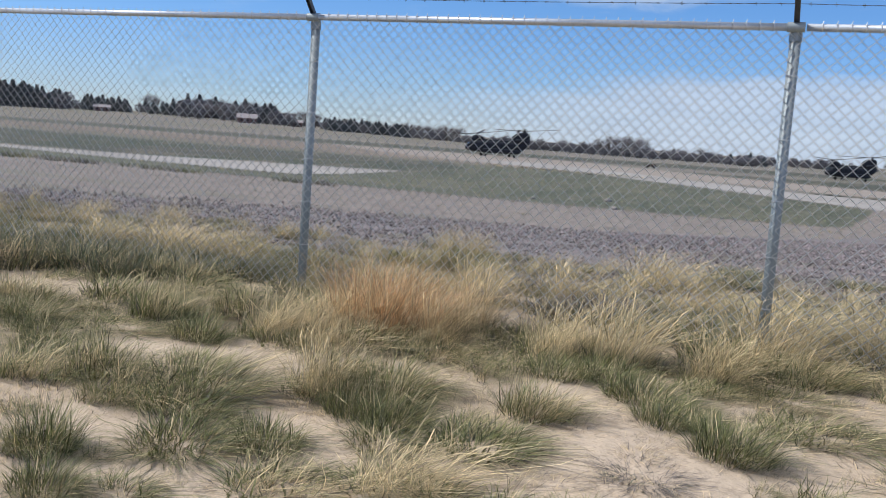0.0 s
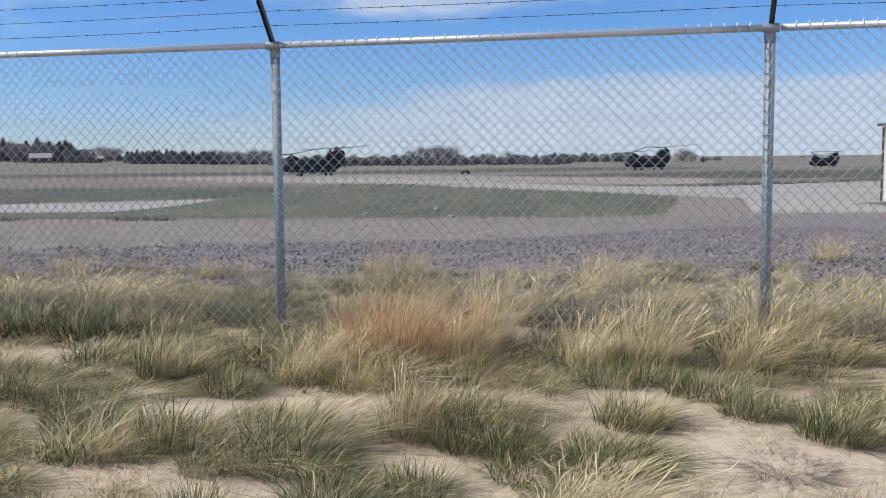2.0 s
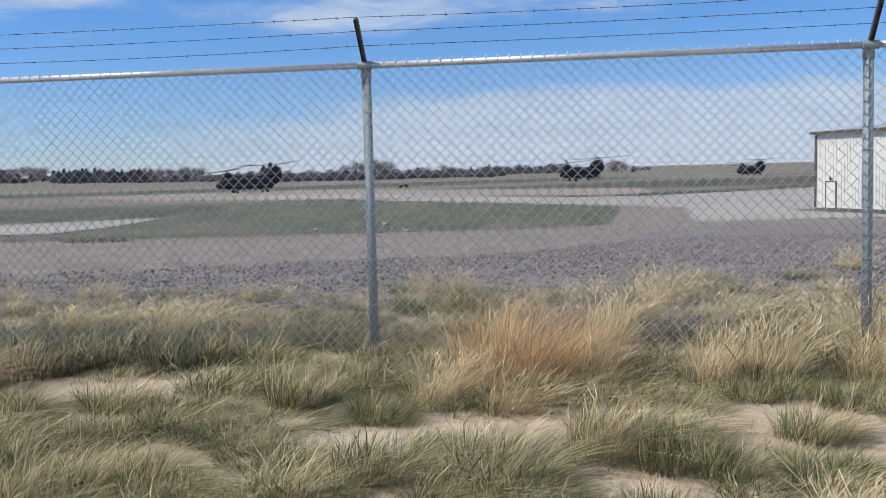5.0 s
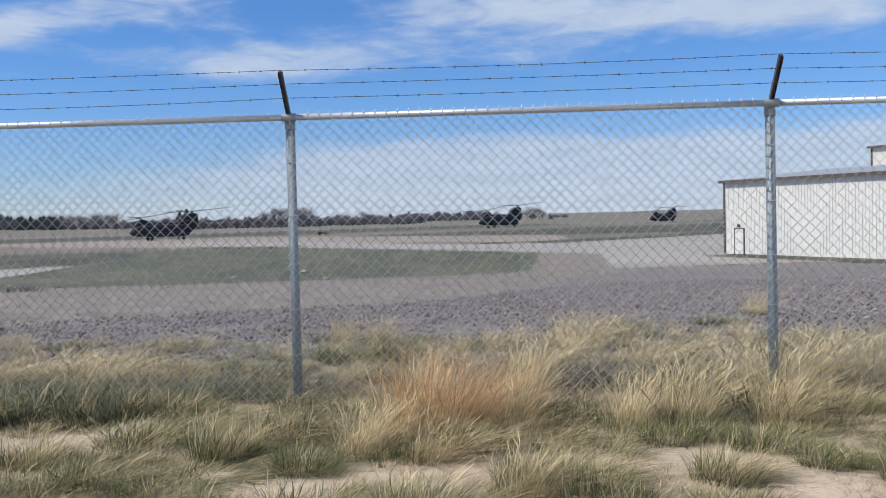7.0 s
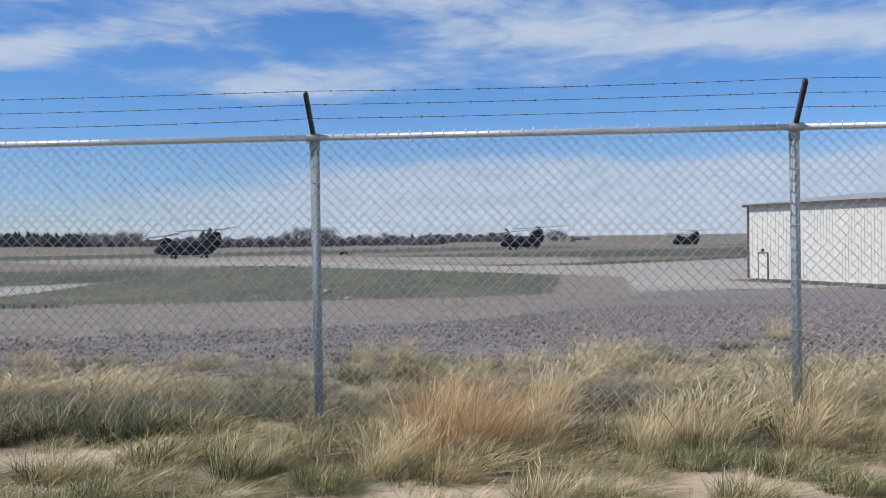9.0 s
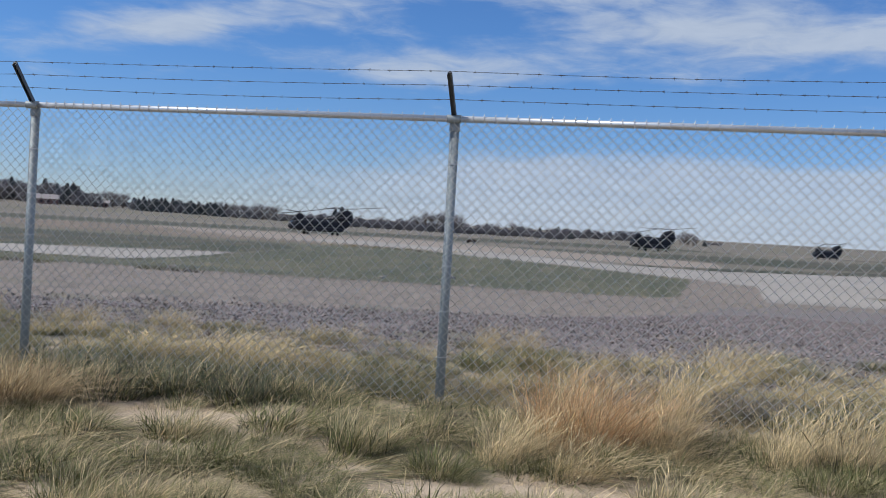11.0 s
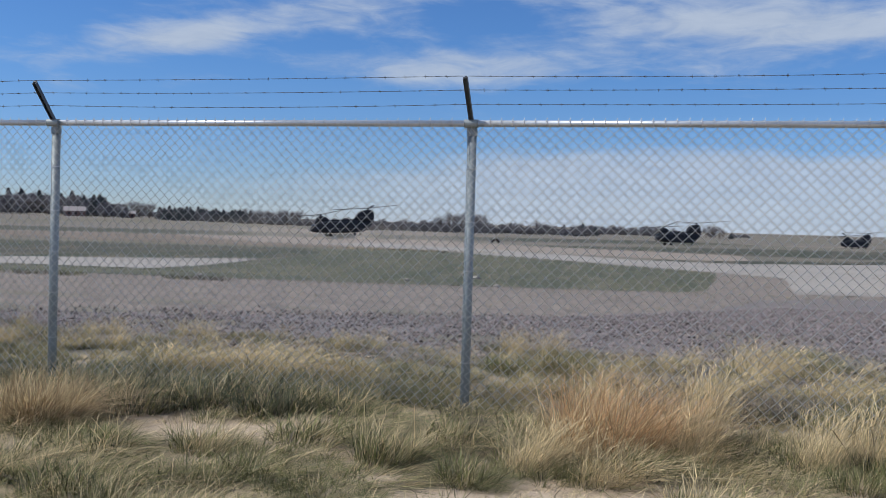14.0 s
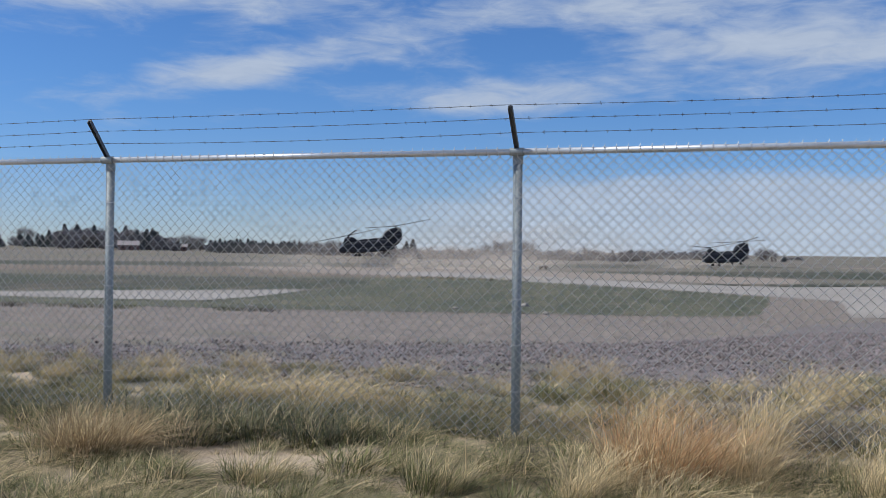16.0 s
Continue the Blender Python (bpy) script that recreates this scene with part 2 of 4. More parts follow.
M_TWIGS = material("hazy_crown_twigs", (0.34, 0.325, 0.34), 0.9, spots=[(0.3, 0.4, 0.65, (0.17, 0.15, 0.14), 0.7, ONE)], island=0.35)
M_HEDGE = material("hazy_leafless_thicket", (0.225, 0.215, 0.225), 0.9, spots=[(0.3, 0.4, 0.65, (0.13, 0.128, 0.135), 0.8, ONE)], island=0.4)
M_BARK = material("bark", (0.13, 0.105, 0.085), 0.9, spots=[(2, 0.4, 0.65, (0.08, 0.065, 0.055), 0.7, ONE)])
M_SHINGLE = material("faded_roof_shingles", (0.36, 0.315, 0.305), 0.9, spots=[(0.8, 0.4, 0.65, (0.30, 0.26, 0.25), 0.7, ONE)])
M_BARNRED = material("weathered_barn_boards", (0.22, 0.13, 0.11), 0.85, spots=[(1, 0.4, 0.65, (0.16, 0.10, 0.09), 0.7, ONE)])
M_CARTRUST = material("rusty_cart_paint", (0.07, 0.05, 0.04), 0.7, spots=[(2, 0.4, 0.65, (0.12, 0.07, 0.05), 0.7, ONE)])


# ---- building helpers ----
def mesh_from(name, verts, faces, mats, smooth=False):
    me = bpy.data.meshes.new(name)
    me.from_pydata([tuple(v) for v in verts], [], faces)
    for mt in mats if isinstance(mats, (list, tuple)) else [mats]:
        me.materials.append(mt)
    if smooth:
        me.polygons.foreach_set("use_smooth", [True] * len(me.polygons))
    me.update()
    return me


def part(name, bm, mat, parent, label="", smooth=False, m=None):
    me = bpy.data.meshes.new(name)
    bm.normal_update()
    bm.to_mesh(me)
    bm.free()
    me.materials.append(mat)
    if smooth:
        me.polygons.foreach_set("use_smooth", [True] * len(me.polygons))
    ob = new(name, me)
    if parent is not None:
        ob.parent = parent
    if m is not None:
        ob.matrix_basis = m
    return tagged(ob, label) if label else ob


def box_bm(cx, cy, cz, sx, sy, sz, bevel=0.0, bm=None):
    own = bm is None
    bm = bmesh.new() if own else bm
    r = bmesh.ops.create_cube(bm, size=1.0, matrix=Matrix.Translation((cx, cy, cz)) @ Matrix.Diagonal((sx, sy, sz, 1)))
    if bevel:
        es = list({e for v in r["verts"] for e in v.link_edges})
        bmesh.ops.bevel(bm, geom=es, offset=bevel, segments=2, affect="EDGES")
    return bm


def tube_bm(a, b, r0, r1=None, seg=12, bm=None, cap=True):
    bm = bmesh.new() if bm is None else bm
    a, b = Vector(a), Vector(b)
    d = b - a
    mtx = Matrix.Translation((a + b) / 2) @ d.to_track_quat("Z", "Y").to_matrix().to_4x4()
    bmesh.ops.create_cone(bm, cap_ends=cap, segments=seg, radius1=r0, radius2=r0 if r1 is None else r1, depth=d.length, matrix=mtx)
    return bm


def loft_bm(sections, seg=20, power=2.6):
    """Sections (x, half width, z low, z high) joined into one closed skin along x."""
    bm = bmesh.new()
    rings = []
    for x, w, lo, hi in sections:
        ring = []
        for k in range(seg):
            a = 2 * math.pi * k / seg
            c, s = math.cos(a), math.sin(a)
            y = w * math.copysign(abs(c) ** (2 / power), c)
            z = (lo + hi) / 2 + (hi - lo) / 2 * math.copysign(abs(s) ** (2 / power), s)
            ring.append(bm.verts.new((x, y, z)))
        rings.append(ring)
    for r0, r1 in zip(rings, rings[1:]):
        for k in range(seg):
            bm.faces.new((r0[k], r0[(k + 1) % seg], r1[(k + 1) % seg], r1[k]))
    bm.faces.new(rings[0])
    bm.faces.new(list(reversed(rings[-1])))
    bmesh.ops.recalc_face_normals(bm, faces=bm.faces)
    return bm


# ---- ground ----
def smooth01(t):
    t = min(max(t, 0.0), 1.0)
    return t * t * (3 - 2 * t)


FIELD_Z = -2.8


def ground_z(x, y):
    """Level by the fence, falling to the airfield, rising again under the woods to the west."""
    t = (y - 5.5) / 52.0
    k = 0.05
    fall = t if t > k else (0 if t < -k else (t + k) ** 2 / (4 * k))
    if fall > 1 - k:
        u = t - 1
        fall = 1.0 if u > k else 1 - (k - u) ** 2 / (4 * k) if u > -k else t
    z = FIELD_Z * min(fall, 1.0)
    z += 5.6 * smooth01((-x - 120) / 330) * smooth01((y - 230) / 330)
    z -= 1.4 * smooth01((y - 290) / 110) * smooth01((x + 10) / 70) * (1 - smooth01((y - 600) / 800))
    if y < 8:
        z += (0.035 * noise.noise((x * 0.9, y * 0.9, 2.0)) + 0.018 * noise.noise((x * 3.1, y * 3.1, 5.0))) * (1 - smooth01((y - 3) / 5))
    return z


def sheet(name, xs, ys, mat, lift=0.0, inside=None):
    verts = [(x, y, ground_z(x, y) + lift) for y in ys for x in xs]
    nx = len(xs)
    faces = []
    for j in range(len(ys) - 1):
        for i in range(nx - 1):
            if inside is None or inside((xs[i] + xs[i + 1]) / 2, (ys[j] + ys[j + 1]) / 2):
                faces.append((j * nx + i, j * nx + i + 1, (j + 1) * nx + i + 1, (j + 1) * nx + i))
    ob = new(name, mesh_from(name, verts, faces, mat, True))
    return ob


def steps(a, b, n):
    return [a + (b - a) * i / n for i in range(n + 1)]


def patch(name, outline, mat, lift, label, category, kind="structure", cell=6.0):
    """A thin surface that follows the ground inside an outline, its edge a little uneven."""
    outline = [(x - 0.0045 * (y + 6), y) for x, y in outline]
    bm = bmesh.new()
    pts = []
    for i, (x, y) in enumerate(outline):
        x2, y2 = outline[(i + 1) % len(outline)]
        n = max(1, int(math.hypot(x2 - x, y2 - y) / cell))
        for k in range(n):
            px, py = x + (x2 - x) * k / n, y + (y2 - y) * k / n
            w = 0.32 if k else 0.0
            pts.append((px + w * cell * 0.4 * noise.noise((px * 0.3, py * 0.3, 1)), py + w * cell * noise.noise((px * 0.2, py * 0.2, 7))))
    f = bm.faces.new([bm.verts.new((x, y, 0)) for x, y in pts])
    f.normal_update()
    if f.normal.z < 0:
        f.normal_flip()
    bmesh.ops.triangulate(bm, faces=[f])
    ys = [v[1] for v in outline]
    if min(ys) < 60:
        for cut in range(int(min(ys)) + 1, min(64, int(max(ys))), 3):
            geom = list(bm.verts) + list(bm.edges) + list(bm.faces)
            bmesh.ops.bisect_plane(bm, geom=geom, plane_co=(0, cut, 0), plane_no=(0, 1, 0))
    if max(ys) > 290 or min(v[0] for v in outline) < -120:
        for cut in range(int(min(ys)), int(max(ys)), 20):
            geom = list(bm.verts) + list(bm.edges) + list(bm.faces)
            bmesh.ops.bisect_plane(bm, geom=geom, plane_co=(0, cut, 0), plane_no=(0, 1, 0))
        for cut in range(int(min(v[0] for v in outline)), int(max(v[0] for v in outline)), 20):
            geom = list(bm.verts) + list(bm.edges) + list(bm.faces)
            bmesh.ops.bisect_plane(bm, geom=geom, plane_co=(cut, 0, 0), plane_no=(1, 0, 0))
    for v in bm.verts:
        v.co.z = ground_z(v.co.x, v.co.y) + lift
    ob = part(name, bm, mat, None, smooth=True)
    return tagged(ob, label, category, kind=kind)


xs = sorted(set([-4500, -3000, -2000, -1400, -1000, -800] + steps(-650, -60, 30) + steps(-60, -8, 20) + steps(-8, 9, 100) + steps(9, 60, 18) + steps(60, 600, 18) + [800, 1100, 1600, 2400, 4500]))
ys = sorted(set([-600, -200, -80, -30, -14] + steps(-9, 5, 84) + steps(5, 64, 60) + steps(64, 300, 24) + steps(300, 800, 26) + [1000, 1400, 2000, 3000, 4500]))
ground = tagged(sheet("ground", xs, ys, [M_FIELD, M_EARTH]), "bare sandy earth running out into dry airfield grassland", "ground", kind="structure")
for p in ground.data.polygons:
    p.material_index = 1 if p.center.y < 1.5 + 0.5 * noise.noise((p.center.x * 0.7, p.center.y * 0.7, 3.0)) else 0

patch("gravel_strip", [(-40, 2.2), (-12, 1.9), (0, 2.0), (12, 1.9), (40, 2.1), (62, 12), (24, 60), (11, 52), (5, 34), (2.4, 16), (0, 8.6), (-2.5, 6.3), (-4.6, 4.9), (-7, 3.7), (-12, 2.9), (-40, 2.8)], M_GRAVELBED, 0.016, "strip of grey-brown crushed gravel outside the fence", "gravel", cell=2.0)
patch("stubble_strip", [(-70, 2.3), (60, 2.3), (60, 60), (24, 64), (12, 64), (13, 84), (4, 92), (-4, 70), (-24, 40), (-70, 34)], M_STUBBLE, 0.007, "brown strip of short dry stubble", "field", cell=4.0)
patch("mown_grass", [(-70, 20.5), (-24, 27.0), (-12, 35.3), (-2, 47.3), (4.2, 60), (6.2, 87.5), (-2.9, 98), (-16, 112), (-33.6, 129), (-48, 121), (-40, 104), (-37, 82), (-36, 57), (-48, 53), (-70, 46)], M_GREEN, 0.028, "low green mown airfield grass with tan streaks", "grass", cell=2.5)
patch("rough_grass", [(-100, 60), (-58, 66), (-38.5, 83), (-40, 104), (-48, 120.5), (-60, 118), (-113, 110), (-190, 100), (-190, 70)], M_DARKGRASS, 0.014, "rough olive grass beside the taxiway", "grass", cell=6.0)
patch("pavement", [(-38, 81.5), (-48, 73.5), (-58, 65.5), (-90, 52), (-90, 40), (-48, 53.5), (-36.5, 57.5), (-36, 66)], M_CONCRETE, 0.05, "pale concrete stub of an old taxiway", "taxiway", cell=6.0)
patch("apron", [(9.7, 59), (24, 62), (60, 55), (90, 120), (90, 190), (38, 142), (11, 118), (-2.5, 119.5), (-31, 150), (-50, 165), (-60, 150), (-33.6, 130), (-16, 113), (-2.9, 99), (6.4, 88.2), (11.6, 82.3)], M_CONCRETE, 0.04, "pale worn concrete airfield apron", "apron", cell=7.0)
patch("taxiway", [(-33.6, 131), (-20, 140), (5, 124), (13, 132), (14, 161), (-30, 190), (-60, 216), (-75, 210), (-112, 191), (-84, 160), (-56, 139)], M_DUSTY, 0.03, "dusty tan taxiway where the helicopter stands", "taxiway", cell=7.0)
patch("earth_bank", [(-34, 130.5), (-56, 138.5), (-84, 159.5), (-107, 185), (-150, 163), (-226, 126), (-180, 118), (-113, 128), (-60, 126)], M_BANK, 0.024, "low brown bank of clodded earth and dry weeds", "ground", cell=5.0)
patch("dirt_track", [(-107, 185.5), (-112, 191), (-150, 171), (-230, 130), (-226, 126.5), (-150, 163.5)], M_DUSTY, 0.032, "pale dirt track along the field's edge", "track", cell=8.0)
patch("verge", [(-2.5, 120.5), (11, 119), (38, 143.5), (90, 192), (90, 205), (42, 160), (12, 130)], M_DARKGRASS, 0.06, "narrow dark grass verge between concrete lanes", "grass", cell=7.0)
patch("far_verge", [(-150, 173), (-70, 213), (-25, 245), (28, 300), (120, 385), (120, 460), (37, 385), (-94, 280), (-201, 230), (-260, 180), (-230, 135)], M_DARKGRASS, 0.02, "dark grass strip beyond the taxiway", "grass", cell=10.0)
patch("far_runway", [(-260, 185), (-201, 236), (-94, 287), (37, 392), (120, 470), (124, 488), (34, 406), (-98, 301), (-208, 250), (-270, 198)], M_DUSTY, 0.03, "thin pale runway strip far across the field", "runway", cell=10.0)
patch("wedge_verge", [(-31, 191), (14, 163), (43, 165), (130, 235), (190, 300), (67, 255), (19, 232)], M_DARKGRASS, 0.034, "dark grass wedge between taxiways", "grass", cell=8.0)


# ---- chain-link fence ----
POSTS = [-6.1, -3.05, 0.0, 3.05, 6.1]
RAIL_Z = 1.86


def fence_fabric(x0, x1):
    """Zigzag wires hooked into each other, 72 mm from crossing to crossing."""
    n = round((x1 - x0) / 0.0359)
    dx = (x1 - x0) / n
    dz = 0.036
    rows = int((RAIL_Z - 0.01 - 0.03) / dz)
    verts, faces = [], []
    r = 0.0019
    ring = [(math.cos(k * math.pi / 3), math.sin(k * math.pi / 3)) for k in range(6)]
    for i in range(n):
        xc = x0 + (i + 0.5) * dx
        pts = []
        sag = 0.004 * math.sin(i * 0.7)
        for k in range(rows + 1):
            side = 1 if (k + i) % 2 else -1
            z = 0.03 + k * dz
            xw = xc + side * (dx / 2 + 0.0012)
            pts.append((xw - side * 0.003, sag + 0.004, z - 0.0035))
            pts.append((xw - side * 0.003, sag - 0.004, z + 0.0035))
        pts.append((xc, sag, 0.03 + rows * dz + 0.045))
        base = len(verts)
        for j, p in enumerate(pts):
            a, b = pts[max(j - 1, 0)], pts[min(j + 1, len(pts) - 1)]
            tx, tz = b[0] - a[0], b[2] - a[2]
            ln = math.hypot(tx, tz) or 1
            nx, nz = -tz / ln, tx / ln
            for cs, sn in ring:
                verts.append((p[0] + nx * r * cs, p[1] - r * sn, p[2] + nz * r * cs))
        for j in range(len(pts) - 1):
            q = base + 6 * j
            for k in range(6):
                faces.append((q + k, q + (k + 1) % 6, q + 6 + (k + 1) % 6, q + 6 + k))
    return mesh_from("mesh_fabric", verts, faces, M_WIRE, True)


def barbed_strand(y, z, phase):
    verts, faces = [], []
    bm = bmesh.new()
    for bay in range(len(POSTS) - 1):
        x0, x1 = POSTS[bay], POSTS[bay + 1]
        n = 60
        for lay in range(2):
            ring0 = None
            for k in range(n + 1):
                u = k / n
                x = x0 + (x1 - x0) * u
                sag = -0.012 * 4 * u * (1 - u) * (1 + 0.5 * math.sin(bay * 2.1 + phase))
                a = k * 1.1 + lay * math.pi
                c = (x, y + 0.0016 * math.cos(a), z + sag + 0.0016 * math.sin(a))
                ring = [bm.verts.new((c[0], c[1] + 0.0011 * math.cos(q * 2.094), c[2] + 0.0011 * math.sin(q * 2.094))) for q in range(3)]
                if ring0:
                    for q in range(3):
                        bm.faces.new((ring0[q], ring0[(q + 1) % 3], ring[(q + 1) % 3], ring[q]))
                ring0 = ring
        xb = x0 + 0.05 + 0.04 * phase
        while xb < x1:
            u = (xb - x0) / (x1 - x0)
            zc = z - 0.012 * 4 * u * (1 - u) * (1 + 0.5 * math.sin(bay * 2.1 + phase))
            for q in range(2):
                a = random.uniform(0, math.pi)
                d = Vector((random.uniform(-0.3, 0.3), math.cos(a), math.sin(a))).normalized() * 0.011
                tube_bm(Vector((xb + q * 0.006, y, zc)) - d, Vector((xb + q * 0.006, y, zc)) + d, 0.0010, seg=3, bm=bm)
            tube_bm((xb - 0.007, y, zc), (xb + 0.010, y, zc), 0.0027, seg=5, bm=bm)
            xb += 0.132
    return bm


def chain_link_fence():
    fence = tagged(new("chain_link_fence"), "galvanised chain-link security fence topped with three barbed wire strands", "fence")
    for i, x in enumerate(POSTS):
        post = part("post", tube_bm((0, 0, -0.3), (0, 0, RAIL_Z - 0.045), 0.030, seg=20), M_GALV, fence, smooth=False, m=pose(x, 0.034, 0, 0.25 * math.sin(i * 2.3), 0.3 * math.sin(i * 1.7), 0))
        for p in post.data.polygons:
            p.use_smooth = abs(p.normal.z) < 0.5
        bm = tube_bm((0, 0, RAIL_Z - 0.075), (0, 0, RAIL_Z - 0.03), 0.0345, 0.034, seg=20)
        tube_bm((0, 0, RAIL_Z - 0.03), (0, -0.012, RAIL_Z + 0.012), 0.033, 0.026, seg=16, bm=bm)
        tube_bm((-0.045, -0.034, RAIL_Z), (0.045, -0.034, RAIL_Z), 0.027, seg=16, bm=bm)
        part("post_cap", bm, M_GALV, post, "cast loop cap holding the top rail")
        bm = bmesh.new()
        a, b = Vector((0, -0.02, RAIL_Z + 0.015)), Vector((0, -0.243, RAIL_Z + 0.262))
        d = (b - a).normalized()
        side, up = Vector((1, 0, 0)), d.cross(Vector((1, 0, 0)))
        mtx = Matrix.Translation((a + b) / 2) @ Matrix((side, up, d)).transposed().to_4x4()
        bmesh.ops.create_cube(bm, size=1, matrix=mtx @ Matrix.Diagonal((0.028, 0.008, (b - a).length, 1)))
        for s in (-1, 1):
            bmesh.ops.create_cube(bm, size=1, matrix=mtx @ Matrix.Translation((s * 0.0125, -0.010, 0)) @ Matrix.Diagonal((0.004, 0.022, (b - a).length - 0.01, 1)))
        for f in (0.36, 0.68, 0.985):
            c = a + (b - a) * f
            bmesh.ops.create_cube(bm, size=1, matrix=Matrix.Translation(c + up * 0.008) @ Matrix.Diagonal((0.012, 0.014, 0.014, 1)))
        part("barbed_wire_arm", bm, M_ARM, post, "dark pressed-steel arm leaning outwards")
        bm = bmesh.new()
        for k in range(5):
            z = 0.3 + k * 0.32 + 0.03 * math.sin(i + k)
            bmesh.ops.create_cone(bm, cap_ends=False, segments=14, radius1=0.0335, radius2=0.0335, depth=0.006, matrix=Matrix.Translation((0, 0, z)))
        tagged(part("wire_tie", bm, M_WIRE, post), kind="stuff")
    for x0, x1 in zip(POSTS, POSTS[1:]):
        rail = part("top_rail", tube_bm((x0 + 0.045, 0, RAIL_Z), (x1 - 0.045, 0, RAIL_Z), 0.0205, seg=20), M_RAIL, fence)
        for p in rail.data.polygons:
            p.use_smooth = abs(p.normal.x) < 0.5
        bm = bmesh.new()
        k = x0 + 0.12
        while k < x1 - 0.08:
            bmesh.ops.create_cone(bm, cap_ends=False, segments=12, radius1=0.0235, radius2=0.0235, depth=0.006, matrix=Matrix.Translation((k, 0, RAIL_Z)) @ pose(0, 0, 0, 0, 90, 20))
            tube_bm((k, -0.018, RAIL_Z + 0.012), (k + 0.008, -0.016, RAIL_Z + 0.034), 0.0019, seg=4, bm=bm)
            k += 0.0718
        tagged(part("rail_tie", bm, M_WIRE, rail), kind="stuff")
        ob = new("mesh_fabric", fence_fabric(x0 + 0.002, x1 - 0.002))
        ob.parent = fence
        ob.location = (0, -0.006, 0)
    a, b = Vector((0, 0.014, RAIL_Z + 0.015)), Vector((0, -0.209, RAIL_Z + 0.262))
    for i, f in enumerate((0.36, 0.68, 0.985)):
        c = a + (b - a) * f
        part("barbed_wire", barbed_strand(c.y - 0.004, c.z + 0.01, i * 1.3), M_BARB, fence, "thin twisted two-strand barbed wire")
    return fence


chain_link_fence()


# ---- helicopters ----
def rotor_blade_bm(length=8.6, chord=0.80):
    bm = bmesh.new()
    rings = []
    for r, c, th in ((0.55, 0.24, 0.24), (1.6, 0.3, 0.2), (2.2, chord, 0.19), (length * 0.75, chord, 0.17), (length + 0.5, chord * 0.95, 0.12)):
        droop = 0.012 * r * r / 2 * 0.35 + 0.02 * r
        ring = [bm.verts.new((r, c * u, droop + th * v)) for u, v in ((-0.62, 0), (-0.2, 0.28), (0.2, 0.5), (0.38, 0), (0.2, -0.35), (-0.2, -0.25))]
        rings.append(ring)
    for a, b in zip(rings, rings[1:]):
        for k in range(6):
            bm.faces.new((a[k], a[(k + 1) % 6], b[(k + 1) % 6], b[k]))
    bm.faces.new(rings[0])
    bm.faces.new(list(reversed(rings[-1])))
    bmesh.ops.recalc_face_normals(bm, faces=bm.faces)
    return bm


